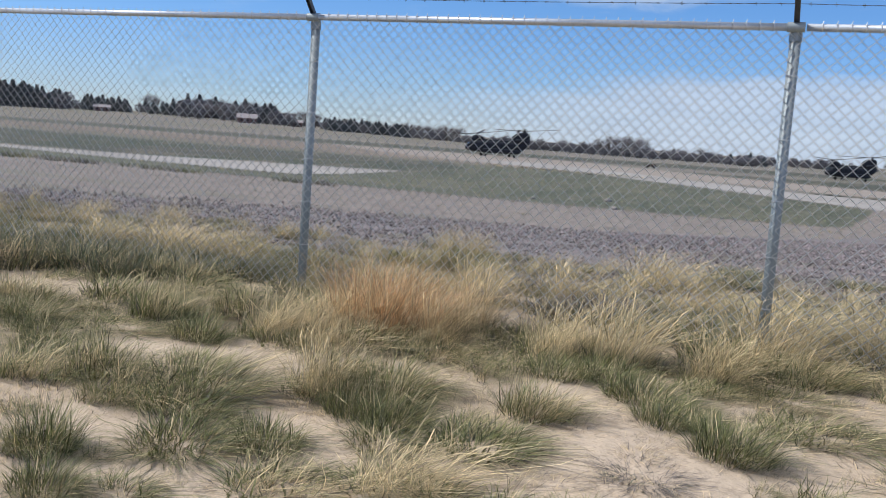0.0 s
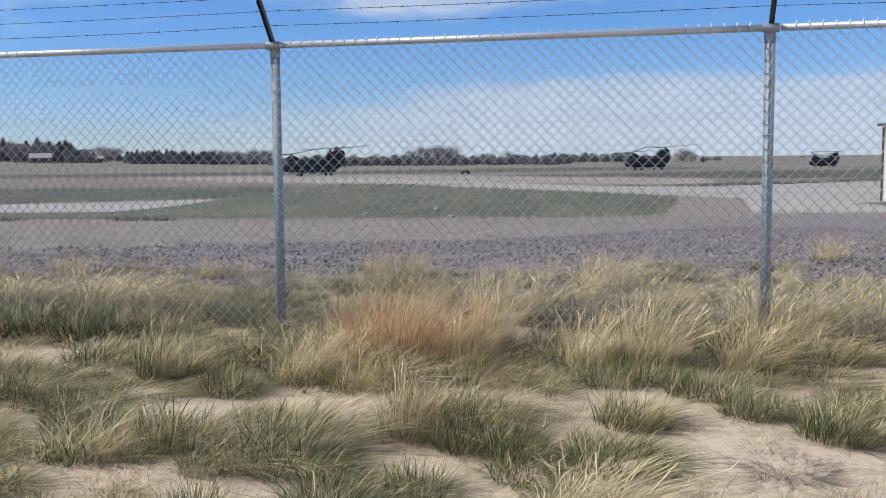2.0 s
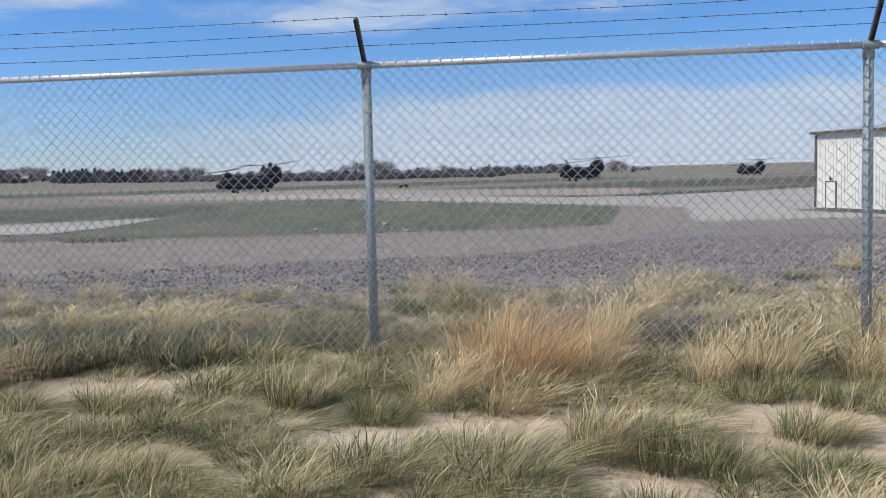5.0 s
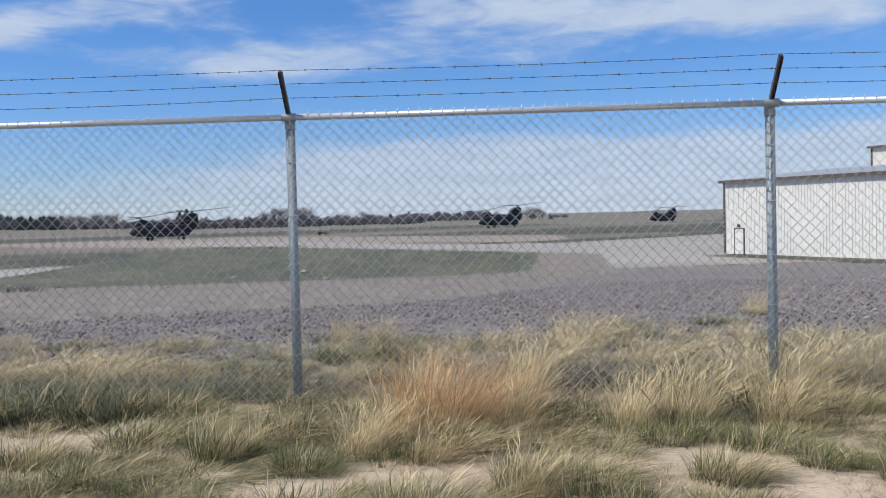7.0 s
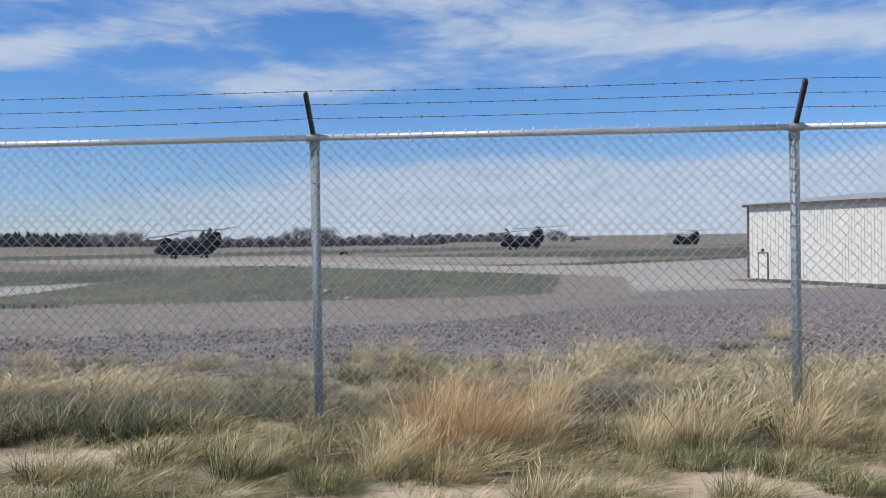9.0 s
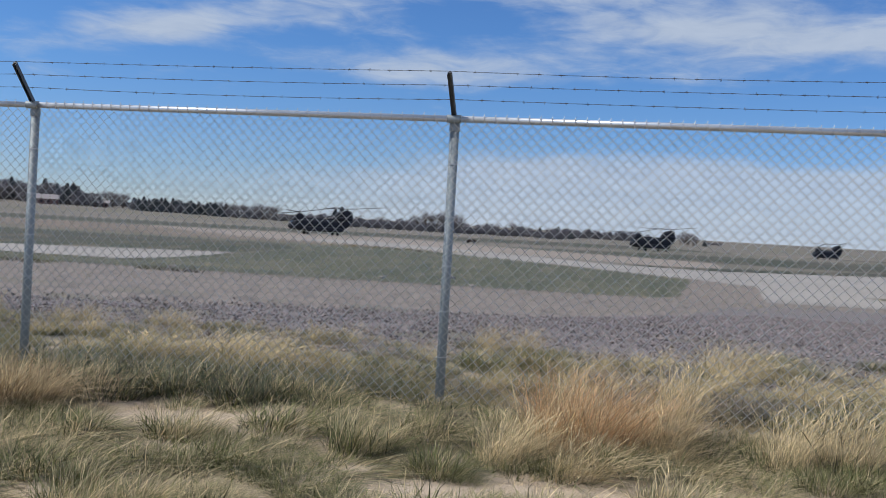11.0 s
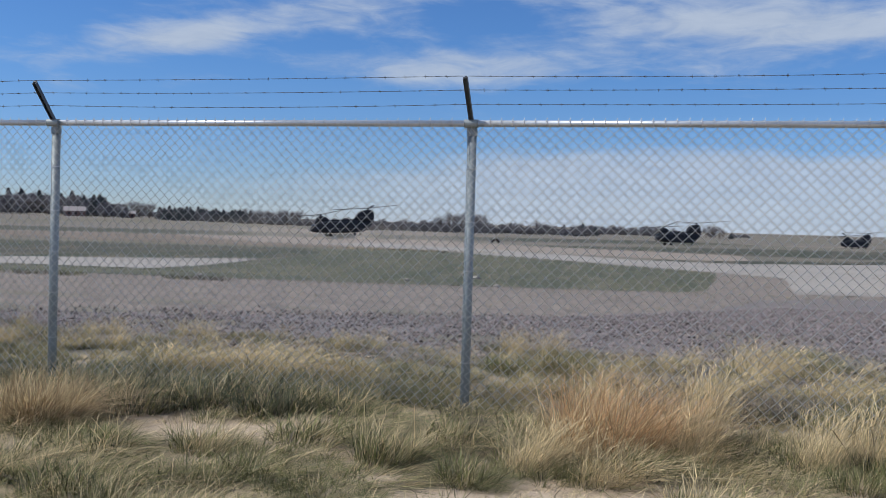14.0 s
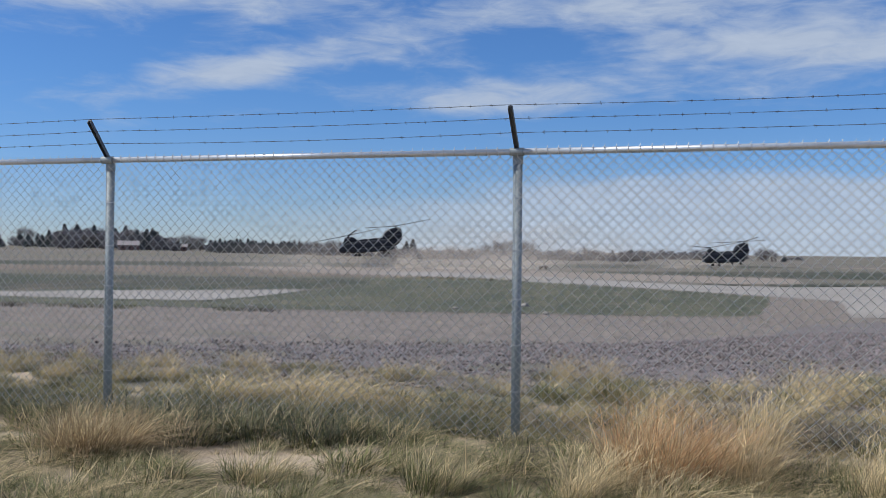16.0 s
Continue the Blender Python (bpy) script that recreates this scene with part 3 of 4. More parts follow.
def tandem_rotor_helicopter():
    """Forward is +x; the wheels stand on z = -0.25."""
    heli = tagged(new("helicopter"), "dark olive twin-rotor military transport helicopter with turning rotors on the airfield", "helicopter", "helicopters on the airfield")
    part("fuselage", loft_bm([(7.75, 0.12, 1.35, 1.6), (7.6, 0.45, 1.1, 1.85), (7.2, 0.85, 0.9, 2.2), (6.6, 1.15, 0.75, 2.65), (5.9, 1.33, 0.68, 3.05), (5.0, 1.42, 0.62, 3.22), (4.0, 1.45, 0.6, 3.25), (-3.2, 1.45, 0.6, 3.25),
                               (-4.4, 1.43, 0.85, 3.28), (-5.6, 1.32, 1.45, 3.3), (-6.8, 1.1, 2.15, 3.32), (-7.5, 0.75, 2.7, 3.3)], 24, 3.0), M_HELI, heli, smooth=True)
    part("forward_pylon", loft_bm([(6.5, 0.25, 2.6, 3.2), (6.1, 0.55, 2.7, 4.15), (5.6, 0.62, 2.8, 4.4), (4.6, 0.62, 2.9, 4.4), (3.8, 0.5, 3.0, 4.05), (3.2, 0.25, 3.0, 3.4)], 16, 2.8), M_HELI, heli, smooth=True)
    part("aft_pylon", loft_bm([(-2.9, 0.3, 3.0, 3.5), (-3.4, 0.62, 3.0, 4.45), (-4.0, 0.78, 3.0, 5.05), (-5.0, 0.80, 3.0, 5.45), (-6.2, 0.66, 2.8, 5.6), (-7.1, 0.46, 2.7, 5.6), (-7.7, 0.22, 2.85, 5.25)], 16, 3.4), M_HELI, heli, smooth=True)
    part("tunnel_fairing", loft_bm([(3.6, 0.3, 3.1, 3.5), (3.0, 0.36, 3.1, 3.55), (-2.6, 0.36, 3.1, 3.55), (-3.2, 0.36, 3.1, 3.6)], 12, 3.0), M_HELI, heli, smooth=True)
    for s in (-1, 1):
        bm = loft_bm([(4.3, 0.12, 0.75, 1.0), (3.9, 0.36, 0.6, 1.45), (3.0, 0.42, 0.52, 1.6), (-3.2, 0.42, 0.52, 1.6), (-4.4, 0.34, 0.62, 1.45), (-5.0, 0.12, 0.8, 1.1)], 14, 3.2)
        part("sponson", bm, M_HELI, heli, smooth=True, m=pose(0, s * 1.62, 0))
        eng = part("engine", loft_bm([(-3.9, 0.3, 3.35, 3.95), (-4.1, 0.42, 3.22, 4.08), (-5.6, 0.45, 3.2, 4.1), (-6.4, 0.36, 3.28, 4.0), (-6.9, 0.3, 3.35, 3.95)], 16, 2.0), M_HELI, heli, smooth=True, m=pose(0, s * 1.2, 0))
        part("exhaust", tube_bm((-6.85, 0, 3.65), (-7.05, 0, 3.65), 0.24, 0.27, 14), M_RUBBER, eng)
        for x, z in ((3.4, 0.32), (-3.6, 0.32)):
            y = s * (1.35 if x > 0 else 1.62)
            strut = part("landing_gear", tube_bm((x, y, 0.05), (x, y, 0.95), 0.09, 0.11, 10), M_HELI, heli)
            for o in ((-0.2, 0.2) if x > 0 else (0.0,)):
                bm = bmesh.new()
                bmesh.ops.create_cone(bm, cap_ends=True, segments=18, radius1=z, radius2=z, depth=0.22, matrix=pose(x, y + o, z - 0.25, 90))
                bmesh.ops.bevel(bm, geom=[e for e in bm.edges if len(e.link_faces) == 2 and e.calc_face_angle(0) > 1], offset=0.06, segments=2, affect="EDGES")
                part("wheel", bm, M_RUBBER, strut)
        for x in (2.6, 1.2, -0.4, -1.9):
            bm = bmesh.new()
            bmesh.ops.create_cone(bm, cap_ends=True, segments=14, radius1=0.24, radius2=0.22, depth=0.05, matrix=pose(x, s * 1.46, 2.3, 90 * -s))
            part("round_window", bm, M_GLASS, heli)
        part("cockpit_window", box_bm(6.05, s * 1.27, 2.35, 0.85, 0.06, 0.6, 0.02), M_GLASS, heli, m=pose(0, 0, 0, 0, 0, 0))
    bm = bmesh.new()
    for s in (-0.45, 0.45):
        bmesh.ops.create_cube(bm, size=1, matrix=pose(7.0, s, 2.44, 0, 47, s * 20) @ Matrix.Diagonal((0.66, 0.72, 0.04, 1)))
    part("windscreen", bm, M_GLASS, heli, "dark glass windscreen")
    part("loading_ramp", box_bm(0, 0, 0, 2.3, 2.2, 0.1, 0.03), M_HELI, heli, m=pose(-5.9, 0, 1.62, 0, 32, 0))
    for k, (x, z, tilt) in enumerate(((5.2, 4.72, 8.0), (-6.35, 5.95, 3.5))):
        part("rotor_mast", tube_bm((x, 0, z - 0.7), (x, 0, z + 0.06), 0.2, 0.14, 12), M_HELI, heli)
        rot = part("rotor_hub", tube_bm((0, 0, -0.14), (0, 0, 0.16), 0.42, 0.3, 12), M_HELI, heli, m=pose(x, 0, z, 0, tilt, 0))
        for b in range(3):
            part("rotor_blade", rotor_blade_bm(), M_BLADE, rot, m=pose(0, 0, 0.02, 0, 0, 120 * b))
    return heli


heli_a = tandem_rotor_helicopter()
heli_b = copy_thing(heli_a, pose(8, 276, -2.6, 0, 0, 200))
heli_c = copy_thing(heli_a, pose(76, 400, -4.1, 0, 0, 215))

# ---- hangars ----
def hangar(name, corner, along, length, depth, height, roof_rise, label, door=False):
    """A metal building; corner is the foot of its near left corner, along the bearing of its front wall."""
    b = tagged(new(name), label, "hangar")
    b.matrix_basis = pose(corner[0], corner[1], corner[2], 0, 0, along)
    part("wall", box_bm(length / 2, depth / 2, height / 2 - 0.15, length, depth, height + 0.3), M_SIDING, b)
    n = int(length / 0.3)
    bm = bmesh.new()
    for i in range(n):
        x = (i + 0.5) * length / n
        box_bm(x, -0.012, height / 2, 0.05, 0.03, height - 0.1, bm=bm)
    part("siding_rib", bm, M_SIDING, b)
    bm = bmesh.new()
    o = 0.35
    v = [bm.verts.new(p) for p in ((-o, -o, height), (length + o, -o, height), (length + o, depth / 2, height + roof_rise), (-o, depth / 2, height + roof_rise), (-o, depth + o, height), (length + o, depth + o, height))]
    bm.faces.new((v[0], v[1], v[2], v[3]))
    bm.faces.new((v[3], v[2], v[5], v[4]))
    r = bmesh.ops.extrude_face_region(bm, geom=list(bm.faces))
    bmesh.ops.translate(bm, vec=(0, 0, 0.12), verts=[g for g in r["geom"] if isinstance(g, bmesh.types.BMVert)])
    bmesh.ops.recalc_face_normals(bm, faces=bm.faces)
    part("roof", bm, M_ROOF, b, "low grey metal roof")
    part("eave_trim", box_bm(length / 2, -o - 0.03, height + 0.03, length + 2 * o, 0.06, 0.24), M_TRIM, b, "dark brown eave trim")
    part("corner_trim", box_bm(-0.02, -0.03, height / 2, 0.20, 0.09, height), M_TRIM, b)
    if door:
        d = part("door", box_bm(1.75, -0.05, 1.1, 1.0, 0.06, 2.15, 0.01), M_SIDING, b, "plain white steel side door")
        bm = box_bm(1.2, -0.055, 1.12, 0.09, 0.08, 2.24)
        box_bm(2.3, -0.055, 1.12, 0.09, 0.08, 2.24, bm=bm)
        box_bm(1.75, -0.055, 2.24, 1.19, 0.08, 0.09, bm=bm)
        part("door_frame", bm, M_TRIM, d)
        part("door_handle", tube_bm((2.12, -0.14, 1.05), (2.12, -0.06, 1.05), 0.035, seg=8), M_TRIM, d)
        part("wall_lamp", box_bm(1.75, -0.12, 2.48, 0.16, 0.2, 0.26, 0.02), M_TRIM, b, "small dark lamp over the door")
    return b


hangar("hangar", (21.7, 77.7, -2.8), -60.4, 42.0, 26.0, 6.28, 1.1, "white metal-sided hangar with brown trim and a side door", door=True)
hangar("hangar", (43.2, 100.0, -2.8), -60.4, 30.0, 24.0, 10.3, 1.2, "taller white metal hangar behind the first")
patch("weedy_bank", [(19, 74), (22.5, 76.3), (60, 10.5), (63, 5), (56, 5), (30, 55)], M_DARKGRASS, 0.055, "weedy strip along the hangar foot", "grass", cell=3.0)


# ---- low carts on the taxiway ----
def ground_cart():
    c = tagged(new("ground_cart"), "low dark equipment cart parked on the taxiway", "cart")
    part("body", box_bm(-0.55, 0, 0.55, 0.95, 0.9, 0.5, 0.05), M_CARTRUST, c)
    part("engine_box", box_bm(0.6, 0, 0.6, 1.0, 0.8, 0.6, 0.06), M_CARTRUST, c)
    part("drawbar", tube_bm((1.1, 0, 0.4), (1.9, 0, 0.25), 0.05, seg=8), M_CARTRUST, c)
    for x in (-0.7, 0.7):
        for y in (-0.48, 0.48):
            bm = bmesh.new()
            bmesh.ops.create_cone(bm, cap_ends=True, segments=14, radius1=0.24, radius2=0.24, depth=0.16, matrix=pose(x, y, 0.24, 90))
            part("wheel", bm, M_RUBBER, c)
    c.matrix_basis = pose(-38, 208.8, ground_z(-38, 208.8) + 0.03, 0, 0, 10)
    return c


ground_cart()


# ---- woods ----
def clump_faces(rng, centres, size, flat=0.5):
    """Small leaf or needle faces, each turned its own way."""
    c = np.repeat(np.array(centres), 1, axis=0)
    n = len(c)
    a = rng.normal(size=(n, 3))
    a /= np.linalg.norm(a, axis=1)[:, None]
    b = np.cross(a, rng.normal(size=(n, 3)))
    b /= np.linalg.norm(b, axis=1)[:, None]
    s = (size * rng.uniform(0.6, 1.3, n))[:, None]
    v = np.stack([c - a * s, c + b * s * flat, c + a * s, c - b * s * flat], 1).reshape(-1, 3)
    return v


def tree_from(name, trunk_bm, crown_v, crown_mat, label, category, group):
    t = tagged(new(name), label, category, group)
    stem = part("trunk", trunk_bm, M_BARK, t)
    if name == "thicket":
        stem.name = "brushwood"
        tagged(stem, kind="stuff")
    n = len(crown_v) // 4
    ob = new("crown", mesh_from("crown", crown_v.tolist(), np.arange(n * 4).reshape(-1, 4).tolist(), crown_mat))
    ob.parent = t
    return t


def pine(seed, h=10.0):
    rng = np.random.default_rng(seed)
    pts = []
    wide = rng.uniform(0.30, 0.42) * h
    for k in range(26):
        z = h * (0.08 + 0.9 * k / 25)
        reach = wide * (1 - (k / 25) ** 1.7) * rng.uniform(0.75, 1.15) + 0.15
        for j in range(7):
            a = rng.uniform(0, 6.28)
            m = rng.uniform(0.75, 1.1) * reach
            for u in np.linspace(0.25, 1, 5):
                pts.append((m * u * math.cos(a) + rng.normal(0, 0.12), m * u * math.sin(a) + rng.normal(0, 0.12), z - 0.25 * m * u * u + rng.normal(0, 0.1)))
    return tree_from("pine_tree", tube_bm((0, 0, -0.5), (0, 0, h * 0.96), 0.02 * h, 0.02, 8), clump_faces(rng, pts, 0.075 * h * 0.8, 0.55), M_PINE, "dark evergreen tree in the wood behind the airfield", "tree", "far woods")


def bare_tree(seed, h=10.0):
    rng = np.random.default_rng(seed)
    bm = bmesh.new()
    tips = []

    def limb(p, d, ln, r, depth):
        q = p + d * ln
        tube_bm(p, q, r, r * 0.62, 5, bm=bm, cap=False)
        tips.append((p + q) / 2)
        tips.append(q)
        if depth == 0:
            return
        for _ in range(3 if depth > 1 else 4):
            nd = (d + Vector(rng.normal(0, 0.42, 3)) + Vector((0, 0, 0.12))).normalized()
            limb(p + d * ln * rng.uniform(0.6, 1.0), nd, ln * rng.uniform(0.62, 0.82), r * 0.55, depth - 1)

    for k in range(3):
        limb(Vector((rng.normal(0, 0.3), rng.normal(0, 0.3), -0.4)), Vector((rng.normal(0, 0.16), rng.normal(0, 0.16), 1)).normalized(), h * 0.33, 0.018 * h, 4)
    top = max(v.co.z for v in bm.verts)
    f = h / top
    bmesh.ops.scale(bm, vec=(f, f, f), verts=bm.verts)
    sel = [tips[i] for i in rng.choice(len(tips), 700)]
    pts = [(t * f + Vector(rng.normal(0, 0.55, 3))) for t in sel]
    return tree_from("bare_tree", bm, clump_faces(rng, [tuple(p) for p in pts], 0.5, 0.09), M_TWIGS, "leafless tree in the far tree line, greyed for haze", "tree", "far woods")


def thicket(seed, h=5.0, mat=None):
    rng = np.random.default_rng(seed)
    bm = bmesh.new()
    pts = []
    for k in range(7):
        x, y = rng.uniform(-4, 4), rng.uniform(-1.5, 1.5)
        top = h * rng.uniform(0.65, 1.05)
        tube_bm((x, y, -0.4), (x + rng.normal(0, 0.3), y, top * 0.9), 0.09, 0.03, 5, bm=bm)
        for j in range(170):
            u = rng.uniform(0.05, 1) ** 0.8
            w = 1.9 * math.sin(math.pi * min(0.95, u * 0.8 + 0.15)) + 0.2
            a = rng.uniform(0, 6.28)
            m = w * math.sqrt(rng.uniform(0, 1))
            pts.append((x + m * math.cos(a), y + m * math.sin(a) * 0.8, top * u))
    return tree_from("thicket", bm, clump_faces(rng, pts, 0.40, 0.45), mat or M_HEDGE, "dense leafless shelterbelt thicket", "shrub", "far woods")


def woods():
    pines = [pine(s) for s in (1, 2, 3, 4)]
    bares = [bare_tree(s) for s in (11, 12, 13, 14)]
    thicks = [thicket(s) for s in (21, 22, 23)]
    rng = random.Random(5)
    used = set()

    def put(kind, az, dist, h, base):
        a = radians(az - 0.27)
        h *= 1.1 if kind is pines else 1.22
        x, y = 1.2 + dist * math.sin(a), -5.9 + dist * math.cos(a)
        src = rng.choice(kind)
        f = h / base
        m = pose(x, y, ground_z(x, y) - 0.1, 0, 0, rng.uniform(0, 360) if base > 6 else -az + rng.uniform(-12, 12))
        ob = src if src not in used else copy_thing(src, m)
        used.add(src)
        ob.matrix_basis = m @ Matrix.Diagonal((f * rng.uniform(0.9, 1.25), f * rng.uniform(0.9, 1.2), f, 1))

    def run(kind, a0, a1, n, dist, h, base, jit=25):
        for i in range(n):
            put(kind, a0 + (a1 - a0) * (i + 0.5 + rng.uniform(-0.4, 0.4)) / n, dist + rng.uniform(-jit, jit), h * rng.uniform(0.78, 1.12), base)

    run(pines, -54.0, -46.2, 34, 600, 12.0, 10)
    run(thicks, -54.0, -44.6, 16, 615, 7.0, 5)
    run(pines, -46.4, -44.6, 6, 610, 10.5, 10)
    run(pines, -43.9, -41.4, 13, 620, 8.8, 10)
    run(thicks, -50.0, -40.0, 9, 640, 5.5, 5)
    run(pines, -40.9, -38.6, 5, 620, 8.5, 10)
    run(bares, -41.0, -33.5, 8, 650, 10.5, 10)
    run(bares, -38.4, -34.8, 20, 615, 9.2, 10, 30)
    run(thicks, -38.6, -34.4, 8, 600, 8.2, 5)
    run(pines, -38.6, -33.2, 6, 640, 11.5, 10)
    run(pines, -35.2, -32.8, 6, 600, 12.0, 10)
    run(thicks, -34.6, -32.4, 4, 590, 8.0, 5)
    run(bares, -32.6, -30.2, 6, 600, 8.5, 10)
    run(thicks, -32.6, -30.0, 4, 610, 4.5, 5)
    run(pines, -30.2, -24.9, 38, 560, 6.6, 10)
    run(thicks, -30.4, -24.6, 9, 570, 4.6, 5)
    run(bares, -25.2, -21.8, 13, 560, 7.6, 10)
    run(thicks, -24.8, -12.0, 20, 540, 4.2, 5)
    run(pines, -18.7, -17.7, 2, 520, 9.5, 10)
    run(thicks, -19.2, -4.5, 26, 480, 4.1, 5)
    run(bares, -18.0, -5.0, 12, 500, 5.8, 10)
    run(bares, -13.4, -10.8, 8, 490, 8.2, 10)
    run(pines, -11.0, -3.0, 6, 500, 5.5, 10)
    run(thicks, -5.0, 0.5, 9, 640, 5.0, 5)
    run(bares, 2.2, 3.5, 5, 720, 7.6, 10)
    run(pines, 3.7, 3.9, 1, 720, 4.8, 10)
    run(thicks, 0.5, 5.2, 5, 900, 3.4, 5)


woods()


def farm_building(az, dist, w, h, rise, roof_mat, label):
    a = radians(az - 0.27)
    x, y = 1.2 + dist * math.sin(a), -5.9 + dist * math.cos(a)
    b = tagged(new("farmhouse"), label, "house")
    part("wall", box_bm(0, 0, h / 2 - 0.3, w, w * 0.6, h + 0.6), M_BARNRED, b)
    bm = bmesh.new()
    d = w * 0.3 + 0.5
    v = [bm.verts.new(p) for p in ((-w / 2 - 0.5, -d, h), (w / 2 + 0.5, -d, h), (w / 2 + 0.5, 0, h + rise), (-w / 2 - 0.5, 0, h + rise), (-w / 2 - 0.5, d, h), (w / 2 + 0.5, d, h))]
    bm.faces.new((v[0], v[1], v[2], v[3]))
    bm.faces.new((v[3], v[2], v[5], v[4]))
    r = bmesh.ops.extrude_face_region(bm, geom=list(bm.faces))
    bmesh.ops.translate(bm, vec=(0, 0, 0.2), verts=[g for g in r["geom"] if isinstance(g, bmesh.types.BMVert)])
    bmesh.ops.recalc_face_normals(bm, faces=bm.faces)
    part("roof", bm, roof_mat, b)
    for k in (-0.28, 0.05, 0.3):
        part("window", box_bm(k * w, -w * 0.3 - 0.03, h * 0.55, 1.1, 0.1, 1.1), M_GLASS, b)
    b.matrix_basis = pose(x, y, ground_z(x, y), 0, 0, -az)


farm_building(-34.75, 565, 11, 2.6, 2.6, M_SHINGLE, "low farmhouse with a pale roof under the trees")
farm_building(-31.9, 570, 8, 2.2, 1.6, M_SHINGLE, "small shed with a pale roof at the wood's edge")
farm_building(-42.9, 600, 9, 2.2, 1.6, M_SHINGLE, "grey farm shed among the pines")


# ---- grass ----
WIND = np.array([0.60, 0.12])


def blades(rng, n, radius, height, splay, lean, width, base_shrink=0.6, head=False):
    """n tapering blades from a disc, splayed outwards and bent over by the wind: vertices (n, 7, 3)."""
    a = rng.uniform(0, 2 * math.pi, n)
    r = radius * np.sqrt(rng.uniform(0, 1, n)) * base_shrink
    out = np.stack([np.cos(a), np.sin(a)], 1)
    base = out * r[:, None]
    ln = height * rng.uniform(0.35, 1.12, n)
    kink = rng.normal(0, 0.055, (4, n, 2)) * np.array([0, 0.5, 1.0, 1.5])[:, None, None]
    bend = out * (splay * rng.uniform(0.2, 1.2, n))[:, None] + WIND * (lean * rng.uniform(0.1, 1.5, n))[:, None] + rng.normal(0, 0.32, (n, 2))
    side = np.stack([-bend[:, 1], bend[:, 0]], 1)
    side /= np.linalg.norm(side, axis=1)[:, None] + 1e-6
    side += rng.normal(0, 0.5, (n, 2))
    w = width * rng.uniform(0.6, 1.3, n)
    v = np.zeros((n, 7, 3))
    prof = ((0.0, 0.7), (0.45, 0.5), (0.84, 1.4), (1.0, 0.0)) if head else ((0.0, 1.0), (0.38, 0.9), (0.74, 0.6), (1.0, 0.0))
    for k, (s, ws) in enumerate(prof):
        b2 = np.linalg.norm(bend, axis=1)
        hor = base + bend * (ln * (0.6 * s + 0.4 * s ** 2))[:, None] + kink[k] * ln[:, None]
        up = ln * s * (1 - 0.42 * np.minimum(b2, 1.5) * s)
        if k == 3:
            v[:, 6, :2], v[:, 6, 2] = hor, up
        else:
            v[:, 2 * k, :2], v[:, 2 * k + 1, :2] = hor - side * (w * ws)[:, None] / 2, hor + side * (w * ws)[:, None] / 2
            v[:, 2 * k, 2] = v[:, 2 * k + 1, 2] = up
    return v


def blade_mesh(name, v, mat_index, mats):
    n = len(v)
    faces, idx = [], []
    for i in range(n):
        o = 7 * i
        faces += [(o, o + 1, o + 3, o + 2), (o + 2, o + 3, o + 5, o + 4), (o + 4, o + 5, o + 6)]
    me = bpy.data.meshes.new(name)
    me.from_pydata(v.reshape(-1, 3).tolist(), [], faces)
    for mt in mats:
        me.materials.append(mt)
    me.polygons.foreach_set("material_index", np.repeat(mat_index, 3).astype(np.int32))
    me.update()
    return me


GRASS_MATS = [M_BLADE_GREEN, M_BLADE_TAN, M_BLADE_GREY, M_BLADE_RUST, M_TWIG]
# kind: the height it is drawn at, and layers of: count, spread, height, splay, lean, width, material
KINDS = {
    "green": (0.16, [(760, 1.0, 0.175, 1.15, 0.8, 0.0030, 0), (170, 0.9, 0.20, 0.9, 1.1, 0.0021, 1), (110, 1.0, 0.15, 1.3, 0.5, 0.0028, 2), (120, 1.25, 0.09, 1.7, 0.4, 0.0026, 4)]),
    "mixed": (0.25, [(620, 1.05, 0.19, 1.0, 1.1, 0.0029, 0), (400, 0.9, 0.28, 0.55, 1.6, 0.0020, 1), (80, 1.0, 0.15, 1.1, 0.7, 0.0026, 2), (130, 1.2, 0.11, 1.5, 0.4, 0.0026, 4)]),
    "swept": (0.19, [(680, 1.0, 0.20, 0.95, 1.3, 0.0028, 0), (300, 1.0, 0.25, 0.7, 1.7, 0.0020, 1), (220, 1.1, 0.15, 1.2, 1.0, 0.0024, 4)]),
    "tall": (0.46, [(420, 1.1, 0.20, 1.0, 0.9, 0.0030, 0), (380, 0.75, 0.48, 0.16, 0.9, 0.0021, 1), (190, 0.9, 0.34, 0.4, 1.0, 0.0021, 1), (110, 1.0, 0.18, 1.0, 0.4, 0.0026, 4)]),
    "sage": (0.25, [(430, 1.1, 0.22, 0.85, 0.5, 0.0034, 2), (190, 1.0, 0.28, 0.5, 1.0, 0.0020, 1), (330, 1.0, 0.20, 0.9, 0.6, 0.0032, 0), (230, 1.0, 0.19, 1.0, 0.3, 0.0024, 4)]),
    "litter": (0.10, [(200, 1.2, 0.13, 1.6, 0.5, 0.0024, 4), (300, 1.2, 0.13, 1.6, 0.8, 0.0022, 1)]),
    "twiggy": (0.24, [(700, 1.0, 0.23, 0.95, 0.2, 0.0028, 4), (160, 1.0, 0.2, 0.7, 0.3, 0.0034, 2)]),
}


def tuft_arrays(kind, seed, r=0.2):
    rng = np.random.default_rng(seed)
    vs, ms = [], []
    for n, spread, h, splay, lean, w, mi in KINDS[kind][1]:
        vs.append(blades(rng, n, r * spread, h, splay, lean, w, 0.85, mi == 1 and h > 0.4))
        ms.append(np.full(n, mi))
    return np.concatenate(vs), np.concatenate(ms)


